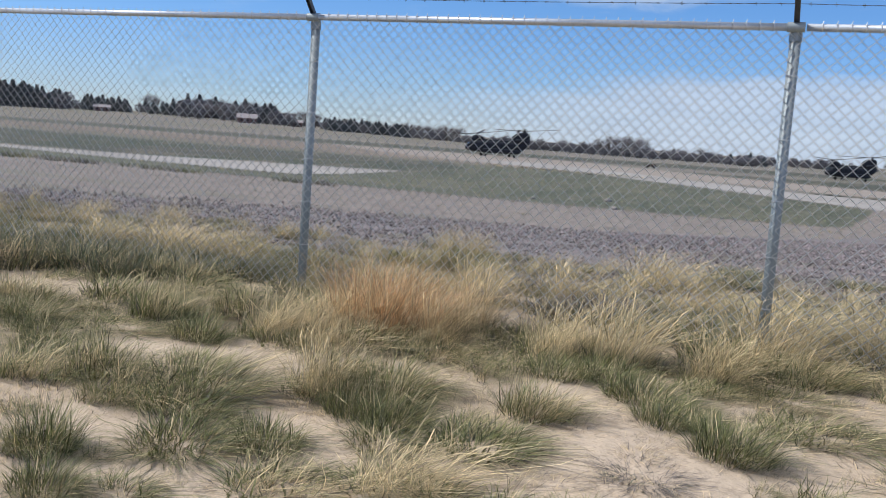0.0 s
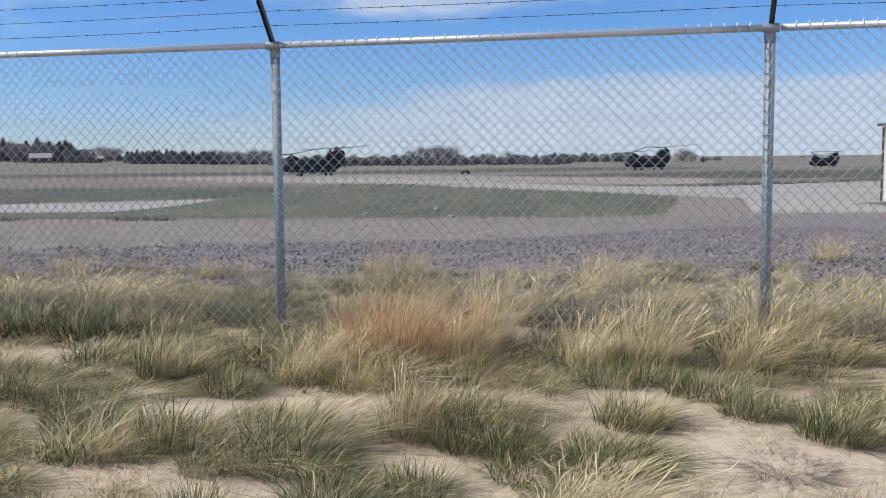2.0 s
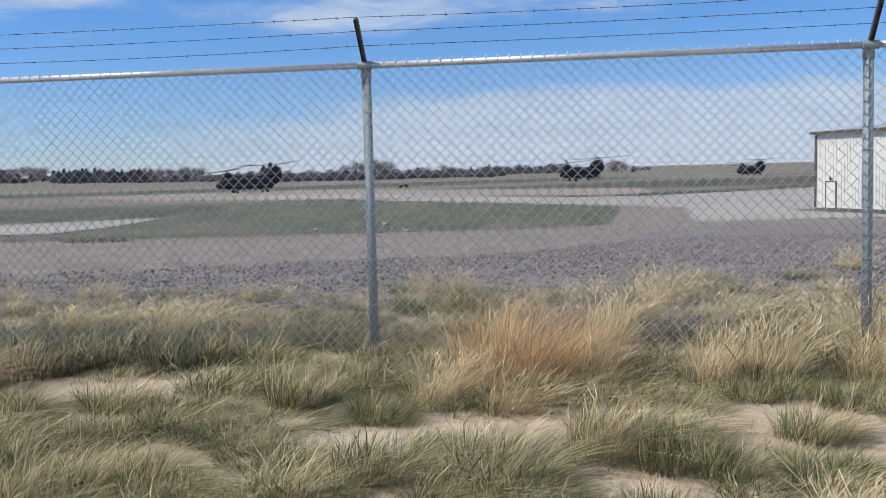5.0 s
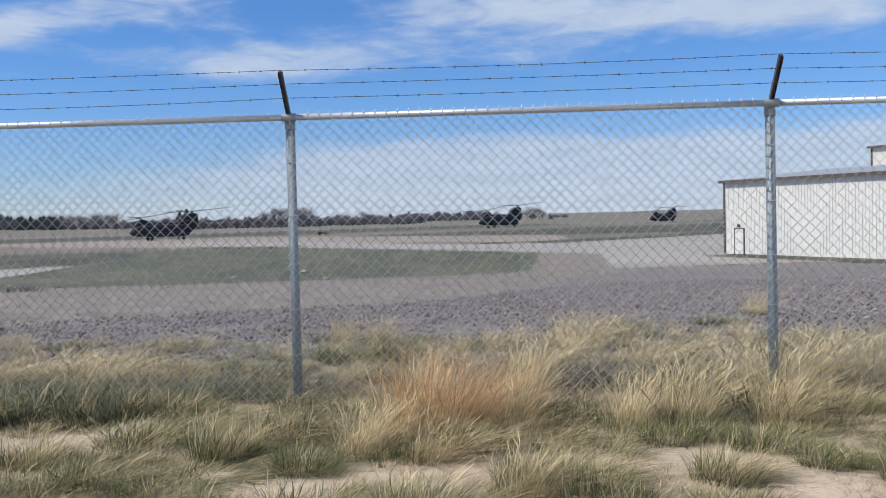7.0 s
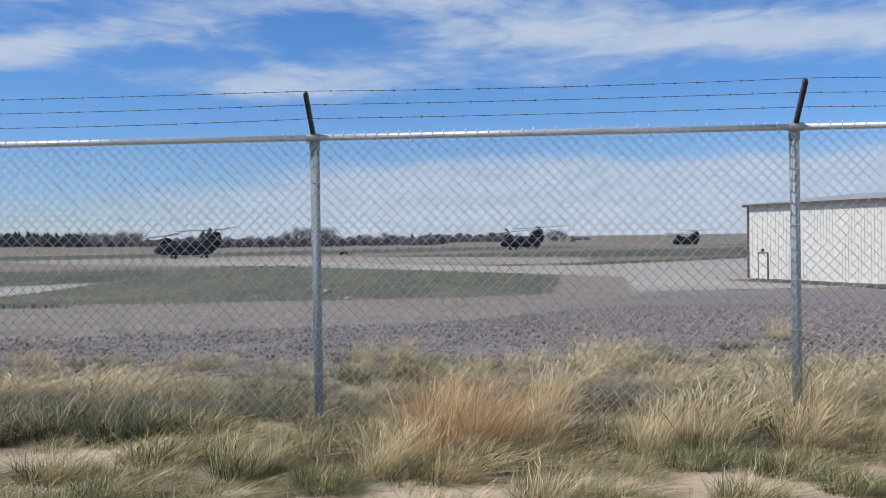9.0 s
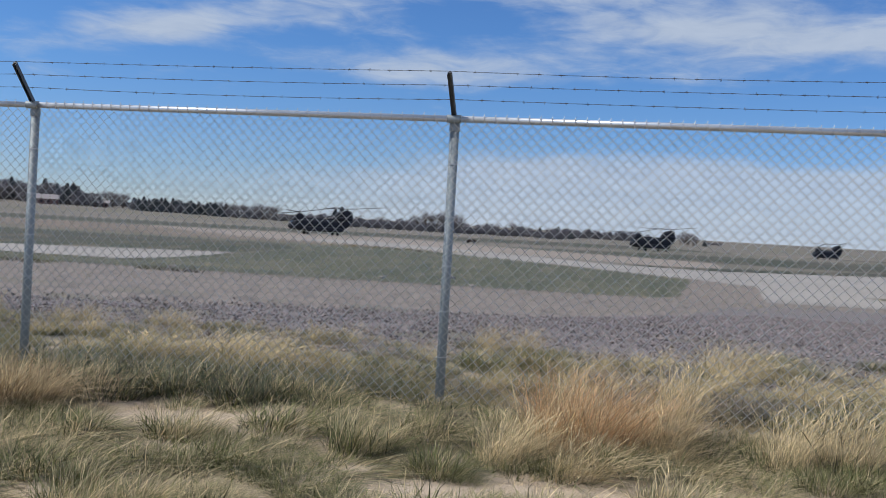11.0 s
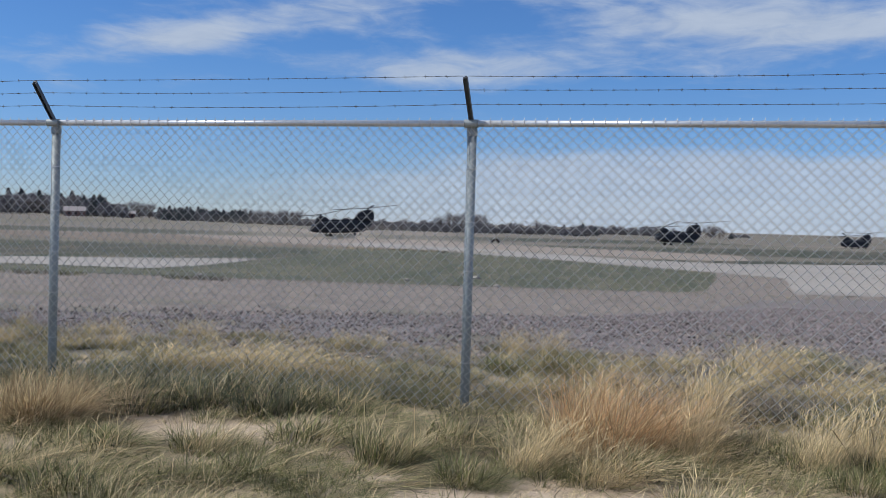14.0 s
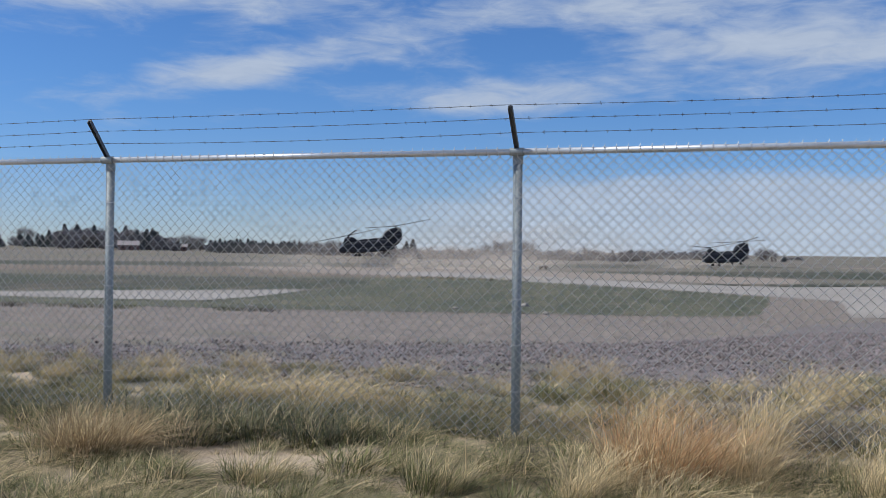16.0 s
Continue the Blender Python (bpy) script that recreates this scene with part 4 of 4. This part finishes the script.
TUFT_LABELS = {
    "green": "short green bunch of prairie grass on bare earth",
    "mixed": "green and straw coloured tuft of windblown grass",
    "tall": "tall dry straw-coloured grass bent by the wind",
    "sage": "grey-green weedy clump at the fence line",
    "swept": "low olive and straw grass laid over by the wind",
    "litter": "flattened patch of dead stems on the sand",
    "twiggy": "dark brown dead weed between the grasses",
}
tuft_meshes = {}
planted = []
BLADE_NAMES = ("green_foliage", "straw_foliage", "grey_foliage", "rust_foliage", "dead_foliage")


def tuft(kind, x, y, r, high):
    """One clump, r its radius and high its height in metres."""
    k = (kind, len(planted) % 4)
    if k not in tuft_meshes:
        v, mi = tuft_arrays(kind, 100 + 17 * k[1] + sorted(KINDS).index(kind))
        tuft_meshes[k] = [(BLADE_NAMES[q], blade_mesh(BLADE_NAMES[q], v[mi == q], np.zeros((mi == q).sum()), [GRASS_MATS[q]])) for q in sorted(set(mi.tolist()))]
    ob = new("weed_clump" if kind in ("sage", "twiggy", "litter") else "grass_tuft")
    for name, me in tuft_meshes[k]:
        new(name, me).parent = ob
    f = r / 0.2
    ob.matrix_basis = pose(x, y, ground_z(x, y) - 0.012, 0, 0, random.uniform(-35, 35)) @ Matrix.Diagonal((f, f * random.uniform(0.8, 1.0), high / KINDS[kind][0] * random.uniform(0.95, 1.12), 1))
    planted.append((x, y, r))
    return tagged(ob, TUFT_LABELS[kind], "grass", "clumps along the fence")


def plant(kind, places):
    for x, y, r, high in places:
        tuft(kind, x, y, r * 1.06, high - (0.2 if kind in ("tall", "sage") else 0.34) * r)


plant("green", ((-0.40, -1.53, 0.13, 0.10), (-0.10, -2.22, 0.13, 0.12), (0.35, -1.53, 0.18, 0.22), (1.66, -2.21, 0.14, 0.20), (1.86, -2.25, 0.15, 0.20), (2.18, -1.04, 0.17, 0.18), (2.41, -0.94, 0.18, 0.18), (2.63, -1.24, 0.19, 0.21), (1.93, -2.48, 0.16, 0.13), (2.25, -2.34, 0.20, 0.18), (1.10, -2.59, 0.19, 0.18), (1.28, -2.64, 0.09, 0.08), (3.11, -1.87, 0.17, 0.24), (2.81, -1.58, 0.15, 0.19), (1.74, -2.03, 0.15, 0.25), (1.41, -1.89, 0.14, 0.24), (1.34, -2.90, 0.19, 0.18), (1.58, -2.72, 0.14, 0.17), (1.03, -3.22, 0.13, 0.23), (1.46, -3.36, 0.13, 0.11), (1.28, -3.46, 0.12, 0.16), (-0.17, -1.97, 0.19, 0.12), (0.05, 1.74, 0.28, 0.24), (0.43, 1.95, 0.22, 0.35)))
plant("mixed", ((-1.04, -1.44, 0.21, 0.30), (-0.12, -1.30, 0.18, 0.34), (-0.63, -2.49, 0.18, 0.28), (-0.15, -2.65, 0.13, 0.19), (0.27, -2.56, 0.21, 0.25), (0.86, -2.58, 0.17, 0.21), (1.52, -1.06, 0.21, 0.24), (2.30, -1.81, 0.16, 0.30), (2.93, -0.20, 0.33, 0.41), (1.84, -3.05, 0.19, 0.18), (1.93, -0.40, 0.24, 0.30), (3.35, -0.37, 0.23, 0.31), (-0.82, -2.69, 0.18, 0.32), (-0.32, -2.56, 0.18, 0.25), (1.62, -1.78, 0.22, 0.30)))
plant("tall", ((0.58, -1.20, 0.19, 0.36), (0.97, -1.32, 0.19, 0.27), (1.45, -0.42, 0.17, 0.57), (1.38, -2.05, 0.15, 0.37), (2.03, -0.70, 0.20, 0.44), (2.35, -0.60, 0.23, 0.52), (2.87, -0.65, 0.19, 0.37), (-2.58, 0.87, 0.33, 0.33), (-2.22, 1.22, 0.34, 0.33), (2.16, -2.87, 0.18, 0.20), (0.72, -0.90, 0.20, 0.34), (1.38, -0.80, 0.18, 0.38), (-0.21, 3.03, 0.17, 0.35), (1.96, 2.34, 0.29, 0.40), (0.20, 2.78, 0.15, 0.38), (3.12, -0.02, 0.33, 0.54), (3.72, 0.27, 0.27, 0.46), (4.27, 4.91, 0.19, 0.40)))
plant("swept", ((-0.61, -0.99, 0.30, 0.26), (-0.61, -1.74, 0.20, 0.20), (-0.96, -2.03, 0.16, 0.18), (0.54, -2.40, 0.20, 0.27), (0.70, -2.02, 0.13, 0.14), (1.18, -1.14, 0.20, 0.21), (3.39, -1.34, 0.23, 0.17), (3.23, -0.84, 0.20, 0.15), (2.89, -0.92, 0.16, 0.14), (1.00, -2.32, 0.24, 0.27), (0.14, -0.83, 0.23, 0.25), (-0.43, -0.55, 0.29, 0.21), (1.87, -0.79, 0.24, 0.16), (-0.08, -1.64, 0.27, 0.15), (-1.54, -1.60, 0.26, 0.18), (-3.20, -0.40, 0.31, 0.24), (-1.05, 1.02, 0.13, 0.27), (4.16, 2.01, 0.42, 0.34), (2.98, 1.82, 0.39, 0.24)))
plant("sage", ((-1.98, -0.53, 0.28, 0.36), (-1.64, -0.27, 0.29, 0.36), (-1.18, -0.38, 0.24, 0.33), (-0.86, -0.18, 0.25, 0.30), (-0.61, 0.14, 0.22, 0.27), (2.55, 3.70, 0.24, 0.23), (-1.39, 0.02, 0.29, 0.34), (-1.16, 0.48, 0.33, 0.29), (-0.70, 0.44, 0.24, 0.25), (-3.54, -0.07, 0.27, 0.21), (-0.53, 1.04, 0.32, 0.26), (2.53, 2.99, 0.24, 0.25)))
plant("twiggy", ((1.81, 0.40, 0.24, 0.27), (1.21, 0.54, 0.17, 0.24), (2.86, -2.30, 0.14, 0.09), (1.15, 1.36, 0.26, 0.27), (1.95, 0.75, 0.25, 0.28)))
plant("sage", ((-2.5, -0.2, 0.34, 0.32), (-2.1, 0.1, 0.34, 0.34), (-3.0, 0.1, 0.34, 0.28), (-4.1, 0.1, 0.36, 0.26), (0.4, 1.0, 0.26, 0.22), (2.7, 0.6, 0.26, 0.26), (3.2, 1.0, 0.3, 0.28), (3.6, 3.9, 0.24, 0.2), (4.2, 0.8, 0.34, 0.28)))
plant("tall", ((-1.7, 0.75, 0.3, 0.34), (-1.25, 0.95, 0.26, 0.28), (2.4, 1.4, 0.28, 0.36), (3.0, 0.5, 0.24, 0.36), (1.6, 1.1, 0.26, 0.34), (3.6, 0.9, 0.28, 0.42), (4.4, -0.2, 0.3, 0.42), (0.75, 1.5, 0.2, 0.26)))
plant("mixed", ((-2.2, -1.3, 0.26, 0.24), (-1.7, -2.1, 0.26, 0.28), (-2.4, -2.0, 0.28, 0.26), (-3.2, -1.6, 0.3, 0.26), (-1.4, -2.9, 0.24, 0.28), (4.1, -0.9, 0.26, 0.28), (3.9, -1.9, 0.24, 0.22)))
plant("swept", ((-2.4, -0.75, 0.26, 0.16), (-2.9, -1.5, 0.3, 0.22), (-1.25, -2.2, 0.24, 0.24), (0.2, -0.25, 0.3, 0.2), (0.55, -0.45, 0.26, 0.24), (-0.1, 0.15, 0.26, 0.2)))
plant("litter", ((0.05, -0.3, 0.26, 0.12), (-0.3, -0.2, 0.24, 0.1), (-2.7, -0.55, 0.24, 0.12), (-1.1, -0.75, 0.2, 0.1), (0.75, -1.7, 0.14, 0.07), (3.0, -1.1, 0.18, 0.08), (-2.5, 0.45, 0.2, 0.12)))


def tumbleweed(x, y, r, splay, mat, label):
    """A round mass of fine dry stems curving up and out."""
    rng = np.random.default_rng(77)
    v = blades(rng, 1900, r * 0.85, r * 1.3, splay, 0.5, 0.0024, 0.9)
    w = blades(rng, 900, r * 0.95, r * 1.35, 0.6, 1.0, 0.0024, 0.9)
    ob = new("dry_weed")
    new("rust_foliage", blade_mesh("rust_foliage", v, np.zeros(len(v)), [mat])).parent = ob
    new("straw_foliage", blade_mesh("straw_foliage", w, np.zeros(len(w)), [M_BLADE_TAN])).parent = ob
    ob.matrix_basis = pose(x, y, ground_z(x, y) - 0.01)
    planted.append((x, y, r))
    return tagged(ob, label, "weed")


tumbleweed(0.98, -0.55, 0.42, 0.75, M_BLADE_RUST, "round rust-orange dry weed among straw grass")
tumbleweed(-2.3, -1.1, 0.30, 1.3, M_WEED, "tangled tan-brown dry weed on the sand")

BARE = [(1.04, -1.98, 0.21), (0.74, -1.65, 0.16), (0.06, -1.86, 0.15), (-0.14, -1.88, 0.10), (2.12, -1.82, 0.17), (2.09, -1.70, 0.15), (2.54, -1.85, 0.16), (2.61, -2.07, 0.17), (1.53, -2.55, 0.12), (-0.85, -0.88, 0.19), (-0.22, -1.47, 0.11), (1.19, -2.28, 0.15), (0.02, -0.91, 0.19), (-0.06, -2.53, 0.11), (1.41, -2.51, 0.12), (2.56, -1.06, 0.14), (0.05, -1.54, 0.21), (1.04, -1.94, 0.16), (1.29, -2.21, 0.12), (1.98, -1.55, 0.16), (2.56, -1.83, 0.23), (2.91, -1.91, 0.17), (2.69, -2.07, 0.19), (3.42, -1.92, 0.25), (3.30, -0.51, 0.17), (3.51, -0.83, 0.18), (1.54, -3.20, 0.16), (1.03, -2.95, 0.12), (1.86, -2.51, 0.17), (2.10, -2.49, 0.10)]
BARE += [(2.47, -2.63, 0.17), (3.58, -1.44, 0.14), (-1.48, -0.41, 0.20), (1.23, -3.36, 0.12), (-0.07, -1.56, 0.17), (-0.60, -1.51, 0.09), (-0.18, -0.75, 0.13), (0.07, -1.84, 0.13), (0.94, -1.91, 0.20), (2.00, -1.79, 0.19), (2.44, -1.06, 0.14), (-0.63, -0.68, 0.17), (-0.15, -2.46, 0.14), (-1.67, -1.05, 0.20), (-1.91, -0.93, 0.20), (-1.02, -1.09, 0.19), (-0.67, -1.11, 0.18)]


def filler(name, label, n, y0, y1, x0, x1, picks, keep, scale, seed):
    """Uncounted grass between the clumps, in one mesh."""
    rng = np.random.default_rng(seed)
    lib = {k: [tuft_arrays(k, 300 + s, 0.12) for s in range(3)] for k in set(picks)}
    vs, ms = [], []
    for _ in range(n):
        x, y = rng.uniform(x0, x1), rng.uniform(y0, y1)
        if name != "dead_stems" and any((x - a) ** 2 + ((y - b) * 1.3) ** 2 < (r * 1.3) ** 2 for a, b, r in BARE):
            continue
        if noise.noise((x * 1.3, y * 1.3, 9.0)) * 0.5 + 0.5 > keep + rng.uniform(-0.12, 0.12):
            continue
        k = picks[rng.integers(len(picks))]
        v, m = lib[k][rng.integers(3)]
        sub = rng.random(len(v)) < rng.uniform(0.12, 0.35)
        v, m = v[sub].copy(), m[sub]
        f = scale * rng.uniform(0.6, 1.25)
        a = rng.uniform(-0.6, 0.6)
        c, s = math.cos(a), math.sin(a)
        v = v @ np.array([[c, s, 0], [-s, c, 0], [0, 0, 1]]) * np.array([f * 1.3, f * 1.3, f])
        v += np.array([x, y, ground_z(x, y) - 0.01])
        vs.append(v)
        ms.append(m)
    ob = new(name, blade_mesh(name, np.concatenate(vs), np.concatenate(ms), GRASS_MATS))
    return tagged(ob, label, "grass", kind="stuff")


filler("short_grass", "thin short grass between the clumps", 950, -4.0, -0.6, -5.5, 5.5, ["green", "swept", "litter", "swept"], 0.50, 0.55, 1)
filler("green_grass", "low olive grass spreading over the sand", 230, -3.6, -0.7, -5.5, 0.2, ["green", "green", "mixed"], 0.60, 0.75, 9)
filler("dry_grass", "dry windblown grass along the fence", 300, -0.8, 1.2, -0.4, 6.0, ["litter", "mixed", "swept", "green", "twiggy"], 0.60, 0.7, 2)
filler("low_weeds", "low grey-green weeds and straw along the fence", 300, -0.4, 1.2, -7.0, -0.2, ["sage", "mixed", "green", "litter"], 0.58, 0.75, 6)
filler("weedy_grass", "grey-green weeds and straw behind the fence", 1500, 0.5, 3.0, -8.0, 8.0, ["sage", "tall", "sage", "mixed", "swept"], 0.74, 0.48, 3)
filler("dead_stems", "loose dead stems lying on the sand", 1700, -4.6, -0.2, -5.5, 5.5, ["litter"], 0.85, 0.4, 4)


# ---- gravel ----
def gravel(n, x0, x1, y0, y1):
    rng = np.random.default_rng(8)
    ico = np.array([(1, 0, 0), (-1, 0, 0), (0, 1, 0), (0, -1, 0), (0, 0, 0.8), (0, 0, -0.8)])
    tri = np.array([(0, 2, 4), (2, 1, 4), (1, 3, 4), (3, 0, 4), (2, 0, 5), (1, 2, 5), (3, 1, 5), (0, 3, 5)])
    vs, fs, k = [], [], 0
    for _ in range(n):
        x, y = rng.uniform(x0, x1), y0 + (y1 - y0) * rng.uniform(0, 1) ** 1.6
        far = max(2.6, 8.5 + min(0, x) * 0.68) + max(0, x) * 2.9
        if y > far + rng.normal(0, 0.5) or y < 2.0 + rng.normal(0, 0.25):
            continue
        s = 0.0075 + 0.015 * rng.uniform(0, 1) ** 2.5
        v = ico * (s * rng.uniform(0.65, 1.3, 3)) * rng.uniform(0.75, 1.25, (6, 1)) + rng.normal(0, 0.2 * s, (6, 3))
        a = rng.uniform(0, 6.28)
        c, sn = math.cos(a), math.sin(a)
        v = v @ np.array([[c, sn, 0], [-sn, c, 0], [0, 0, 1]]) + np.array([x, y, ground_z(x, y) + 0.02 + s * 0.3])
        vs.append(v)
        fs.append(tri + 6 * k)
        k += 1
    ob = new("gravel", mesh_from("gravel", np.concatenate(vs).tolist(), np.concatenate(fs).tolist(), M_STONE))
    return tagged(ob, "loose grey and brown gravel stones", "gravel", kind="stuff")


gravel(112000, -11, 13, 1.7, 21.0)


# ---- sparse weeds and pale stones out on the field ----
def field_weeds():
    rng = np.random.default_rng(31)
    vs, ms = [], []
    for _ in range(2600):
        if rng.random() < 0.15:
            x, y, f = rng.normal(-34, 7), rng.normal(128, 3.5), rng.uniform(0.8, 1.8)
        else:
            y = 9 + 100 * rng.random() ** 1.3
            x, f = rng.uniform(-0.75 * y - 8, 0.28 * y + 4), rng.uniform(0.5, 1.1)
        if y < 9.5 + max(0, x) * 3:
            continue
        v = blades(rng, 9, 0.16, 0.13, 1.1, 0.3, 0.005 + 0.0002 * y, 1.0) * f * min(1.0, 0.35 + y / 70)
        vs.append(v + np.array([x, y, ground_z(x, y) + 0.02]))
        ms.append(np.full(9, rng.choice([0, 1, 1, 2, 4, 4])))
    for x, y in ((-23.8, 18.6), (-22.2, 20.1), (-19.4, 22.4), (-15.5, 24.5)):
        for _ in range(14):
            vs.append(blades(rng, 40, 0.4, 0.28, 1.0, 0.3, 0.010, 1.0) + np.array([x + rng.normal(0, 0.9), y + rng.normal(0, 0.3), ground_z(x, y) + 0.02]))
            ms.append(np.full(40, rng.choice([0, 2, 4])))
    ob = new("field_weeds", blade_mesh("field_weeds", np.concatenate(vs), np.concatenate(ms), GRASS_MATS))
    return tagged(ob, "sparse low weeds on the airfield grass", "grass", kind="stuff")


field_weeds()


def field_stone(x, y, s):
    bm = bmesh.new()
    bmesh.ops.create_icosphere(bm, subdivisions=2, radius=s)
    for v in bm.verts:
        v.co *= 1 + 0.35 * noise.noise(v.co * 4 / s * 0.4 + Vector((x, y, 0)))
        v.co.z *= 0.6
    ob = part("stone", bm, M_CONCRETE, None, m=pose(x, y, ground_z(x, y) + 0.35 * s))
    return tagged(ob, "pale lone stone in the airfield grass", "stone", "pale stones")


for x, y, s in ((-12.5, 62, 0.3), (-7, 40, 0.18), (-20, 34, 0.16), (-15, 52, 0.2)):
    field_stone(x, y, s)


# ---- dust ----
def dust_material():
    mat = bpy.data.materials.new("blown_dust")
    mat.use_nodes = True
    nt = mat.node_tree
    N, L = nt.nodes.new, nt.links.new
    nt.nodes.remove(nt.nodes["Principled BSDF"])
    tc, n, r = N("ShaderNodeTexCoord"), N("ShaderNodeTexNoise"), N("ShaderNodeMapRange")
    g, mp = N("ShaderNodeTexGradient"), N("ShaderNodeMapping")
    g.gradient_type = "SPHERICAL"
    n.inputs["Scale"].default_value, n.inputs["Detail"].default_value = 2.2, 6
    mp.inputs["Scale"].default_value = (1, 1, 1)
    L(tc.outputs["Object"], n.inputs["Vector"])
    L(tc.outputs["Object"], g.inputs["Vector"])
    L(n.outputs[0], r.inputs[0])
    r.inputs[1].default_value, r.inputs[2].default_value, r.inputs[4].default_value = 0.3, 0.7, 0.92
    m = N("ShaderNodeMath")
    m.operation = "MULTIPLY"
    L(r.outputs[0], m.inputs[0])
    L(g.outputs[1], m.inputs[1])
    d, t, x = N("ShaderNodeBsdfDiffuse"), N("ShaderNodeBsdfTransparent"), N("ShaderNodeMixShader")
    d.inputs[0].default_value = (0.50, 0.435, 0.37, 1)
    L(m.outputs[0], x.inputs[0])
    L(t.outputs[0], x.inputs[1])
    L(d.outputs[0], x.inputs[2])
    L(x.outputs[0], nt.nodes["Material Output"].inputs[0])
    return mat


M_DUST = dust_material()


def dust_billow(seed, w, h):
    """A billowing sheet of dust, unit sized and scaled, curling forwards at the sides; it drifts leaning back."""
    verts, faces = [], []
    nx, nz = 24, 12
    for j in range(nz + 1):
        for i in range(nx + 1):
            u, v = -1 + 2 * i / nx, -1 + 2 * j / nz
            verts.append((u, -0.25 * u * u + 0.2 * noise.noise((u * 2, v * 2, seed)), v))
    for j in range(nz):
        for i in range(nx):
            q = j * (nx + 1) + i
            faces.append((q, q + 1, q + nx + 2, q + nx + 1))
    ob = new("dust_billow", mesh_from("dust_billow", verts, faces, M_DUST, True))
    ob.scale = (w, w * 0.25, h)
    ob.visible_shadow = False
    return tagged(ob, "thin tan dust blown up by the rotors", "dust", "blown dust")


billows = [dust_billow(k, w, h) for k, (w, h) in enumerate(((30, 8), (34, 10), (34, 17), (26, 8), (20, 8)))]


# ---- what moves ----
def motions():
    face = 220.0
    ax, ay, az = -71.1, 197.8, ground_z(-71.1, 197.8) + 0.28
    walk(heli_a, [(0, pose(ax, ay, az, 0, 0, face)), (11.5, pose(ax, ay, az, 0, 0, face)), (12.6, pose(ax, ay, az + 0.06, 0, 0.6, face)), (13.5, pose(ax, ay, az + 0.12, 0, 1.0, face)),
                  (14, pose(ax - 0.4, ay - 0.1, az + 0.65, 0, 3.0, face)), (14.5, pose(ax - 0.9, ay - 0.3, az + 1.05, 0, 4.0, face)), (15, pose(ax - 1.7, ay - 0.6, az + 1.6, 0, 5.0, face)),
                  (15.5, pose(ax - 2.9, ay - 1.0, az + 2.15, 0, 5.2, face)), (16, pose(ax - 4.5, ay - 1.6, az + 2.95, 0, 5.6, face))])
    bx, by, bz = 3.6, 259.1, ground_z(3.6, 259.1) + 0.28
    walk(heli_b, [(0, pose(bx, by, bz, 0, 0, face)), (14, pose(bx, by, bz, 0, 0, face)), (15, pose(bx - 0.1, by, bz + 0.2, 0, 1.5, face)), (15.5, pose(bx - 0.3, by, bz + 0.6, 0, 2.2, face)), (16, pose(bx - 0.8, by - 0.2, bz + 1.0, 0, 3.0, face))])
    cx, cy = 70.4, 378.0
    cz = ground_z(cx, cy) + 0.28
    walk(heli_c, [(0, pose(cx, cy, cz, 0, 0, face)), (16, pose(cx, cy, cz, 0, 0, face))])
    # dust rises from the ground as the first machine lifts
    for ob, (x, y, up, lag) in zip(billows, ((-84, 192, 0.6, 0.0), (-66, 207, 1.0, 0.4), (-44, 222, 3.5, 1.0), (-52, 200, 0.4, 0.6), (-8, 262, 0.8, 1.4))):
        low = ground_z(x, y) - 14
        rise = ground_z(x, y) + up
        walk(ob, [(0, pose(x, y, low, -48, 0, 18)), (12.6 + lag, pose(x, y, low, -48, 0, 18)), (13.6 + lag, pose(x, y, low + 0.75 * (rise - low), -48, 0, 18)), (14.5 + lag, pose(x - 1, y, rise - 0.6, -48, 0, 18)), (16, pose(x - 2, y, rise, -48, 0, 18))])
    for n, heli in enumerate((heli_a, heli_b, heli_c)):
        hubs = sorted((o for o in heli.children if o.name.startswith("rotor_hub")), key=lambda o: -o.matrix_basis.translation.x)
        for k, hub in enumerate(hubs):
            p, tilt = hub.matrix_basis.translation.copy(), (8.0, 3.5)[k]
            turn = 1 if k else -1
            walk(hub, [(i / 15, pose(p.x, p.y, p.z, 0, tilt, 0) @ pose(0, 0, 0, 0, 0, 25 * n + 60 * k + turn * 74 * i)) for i in range(241)])


motions()
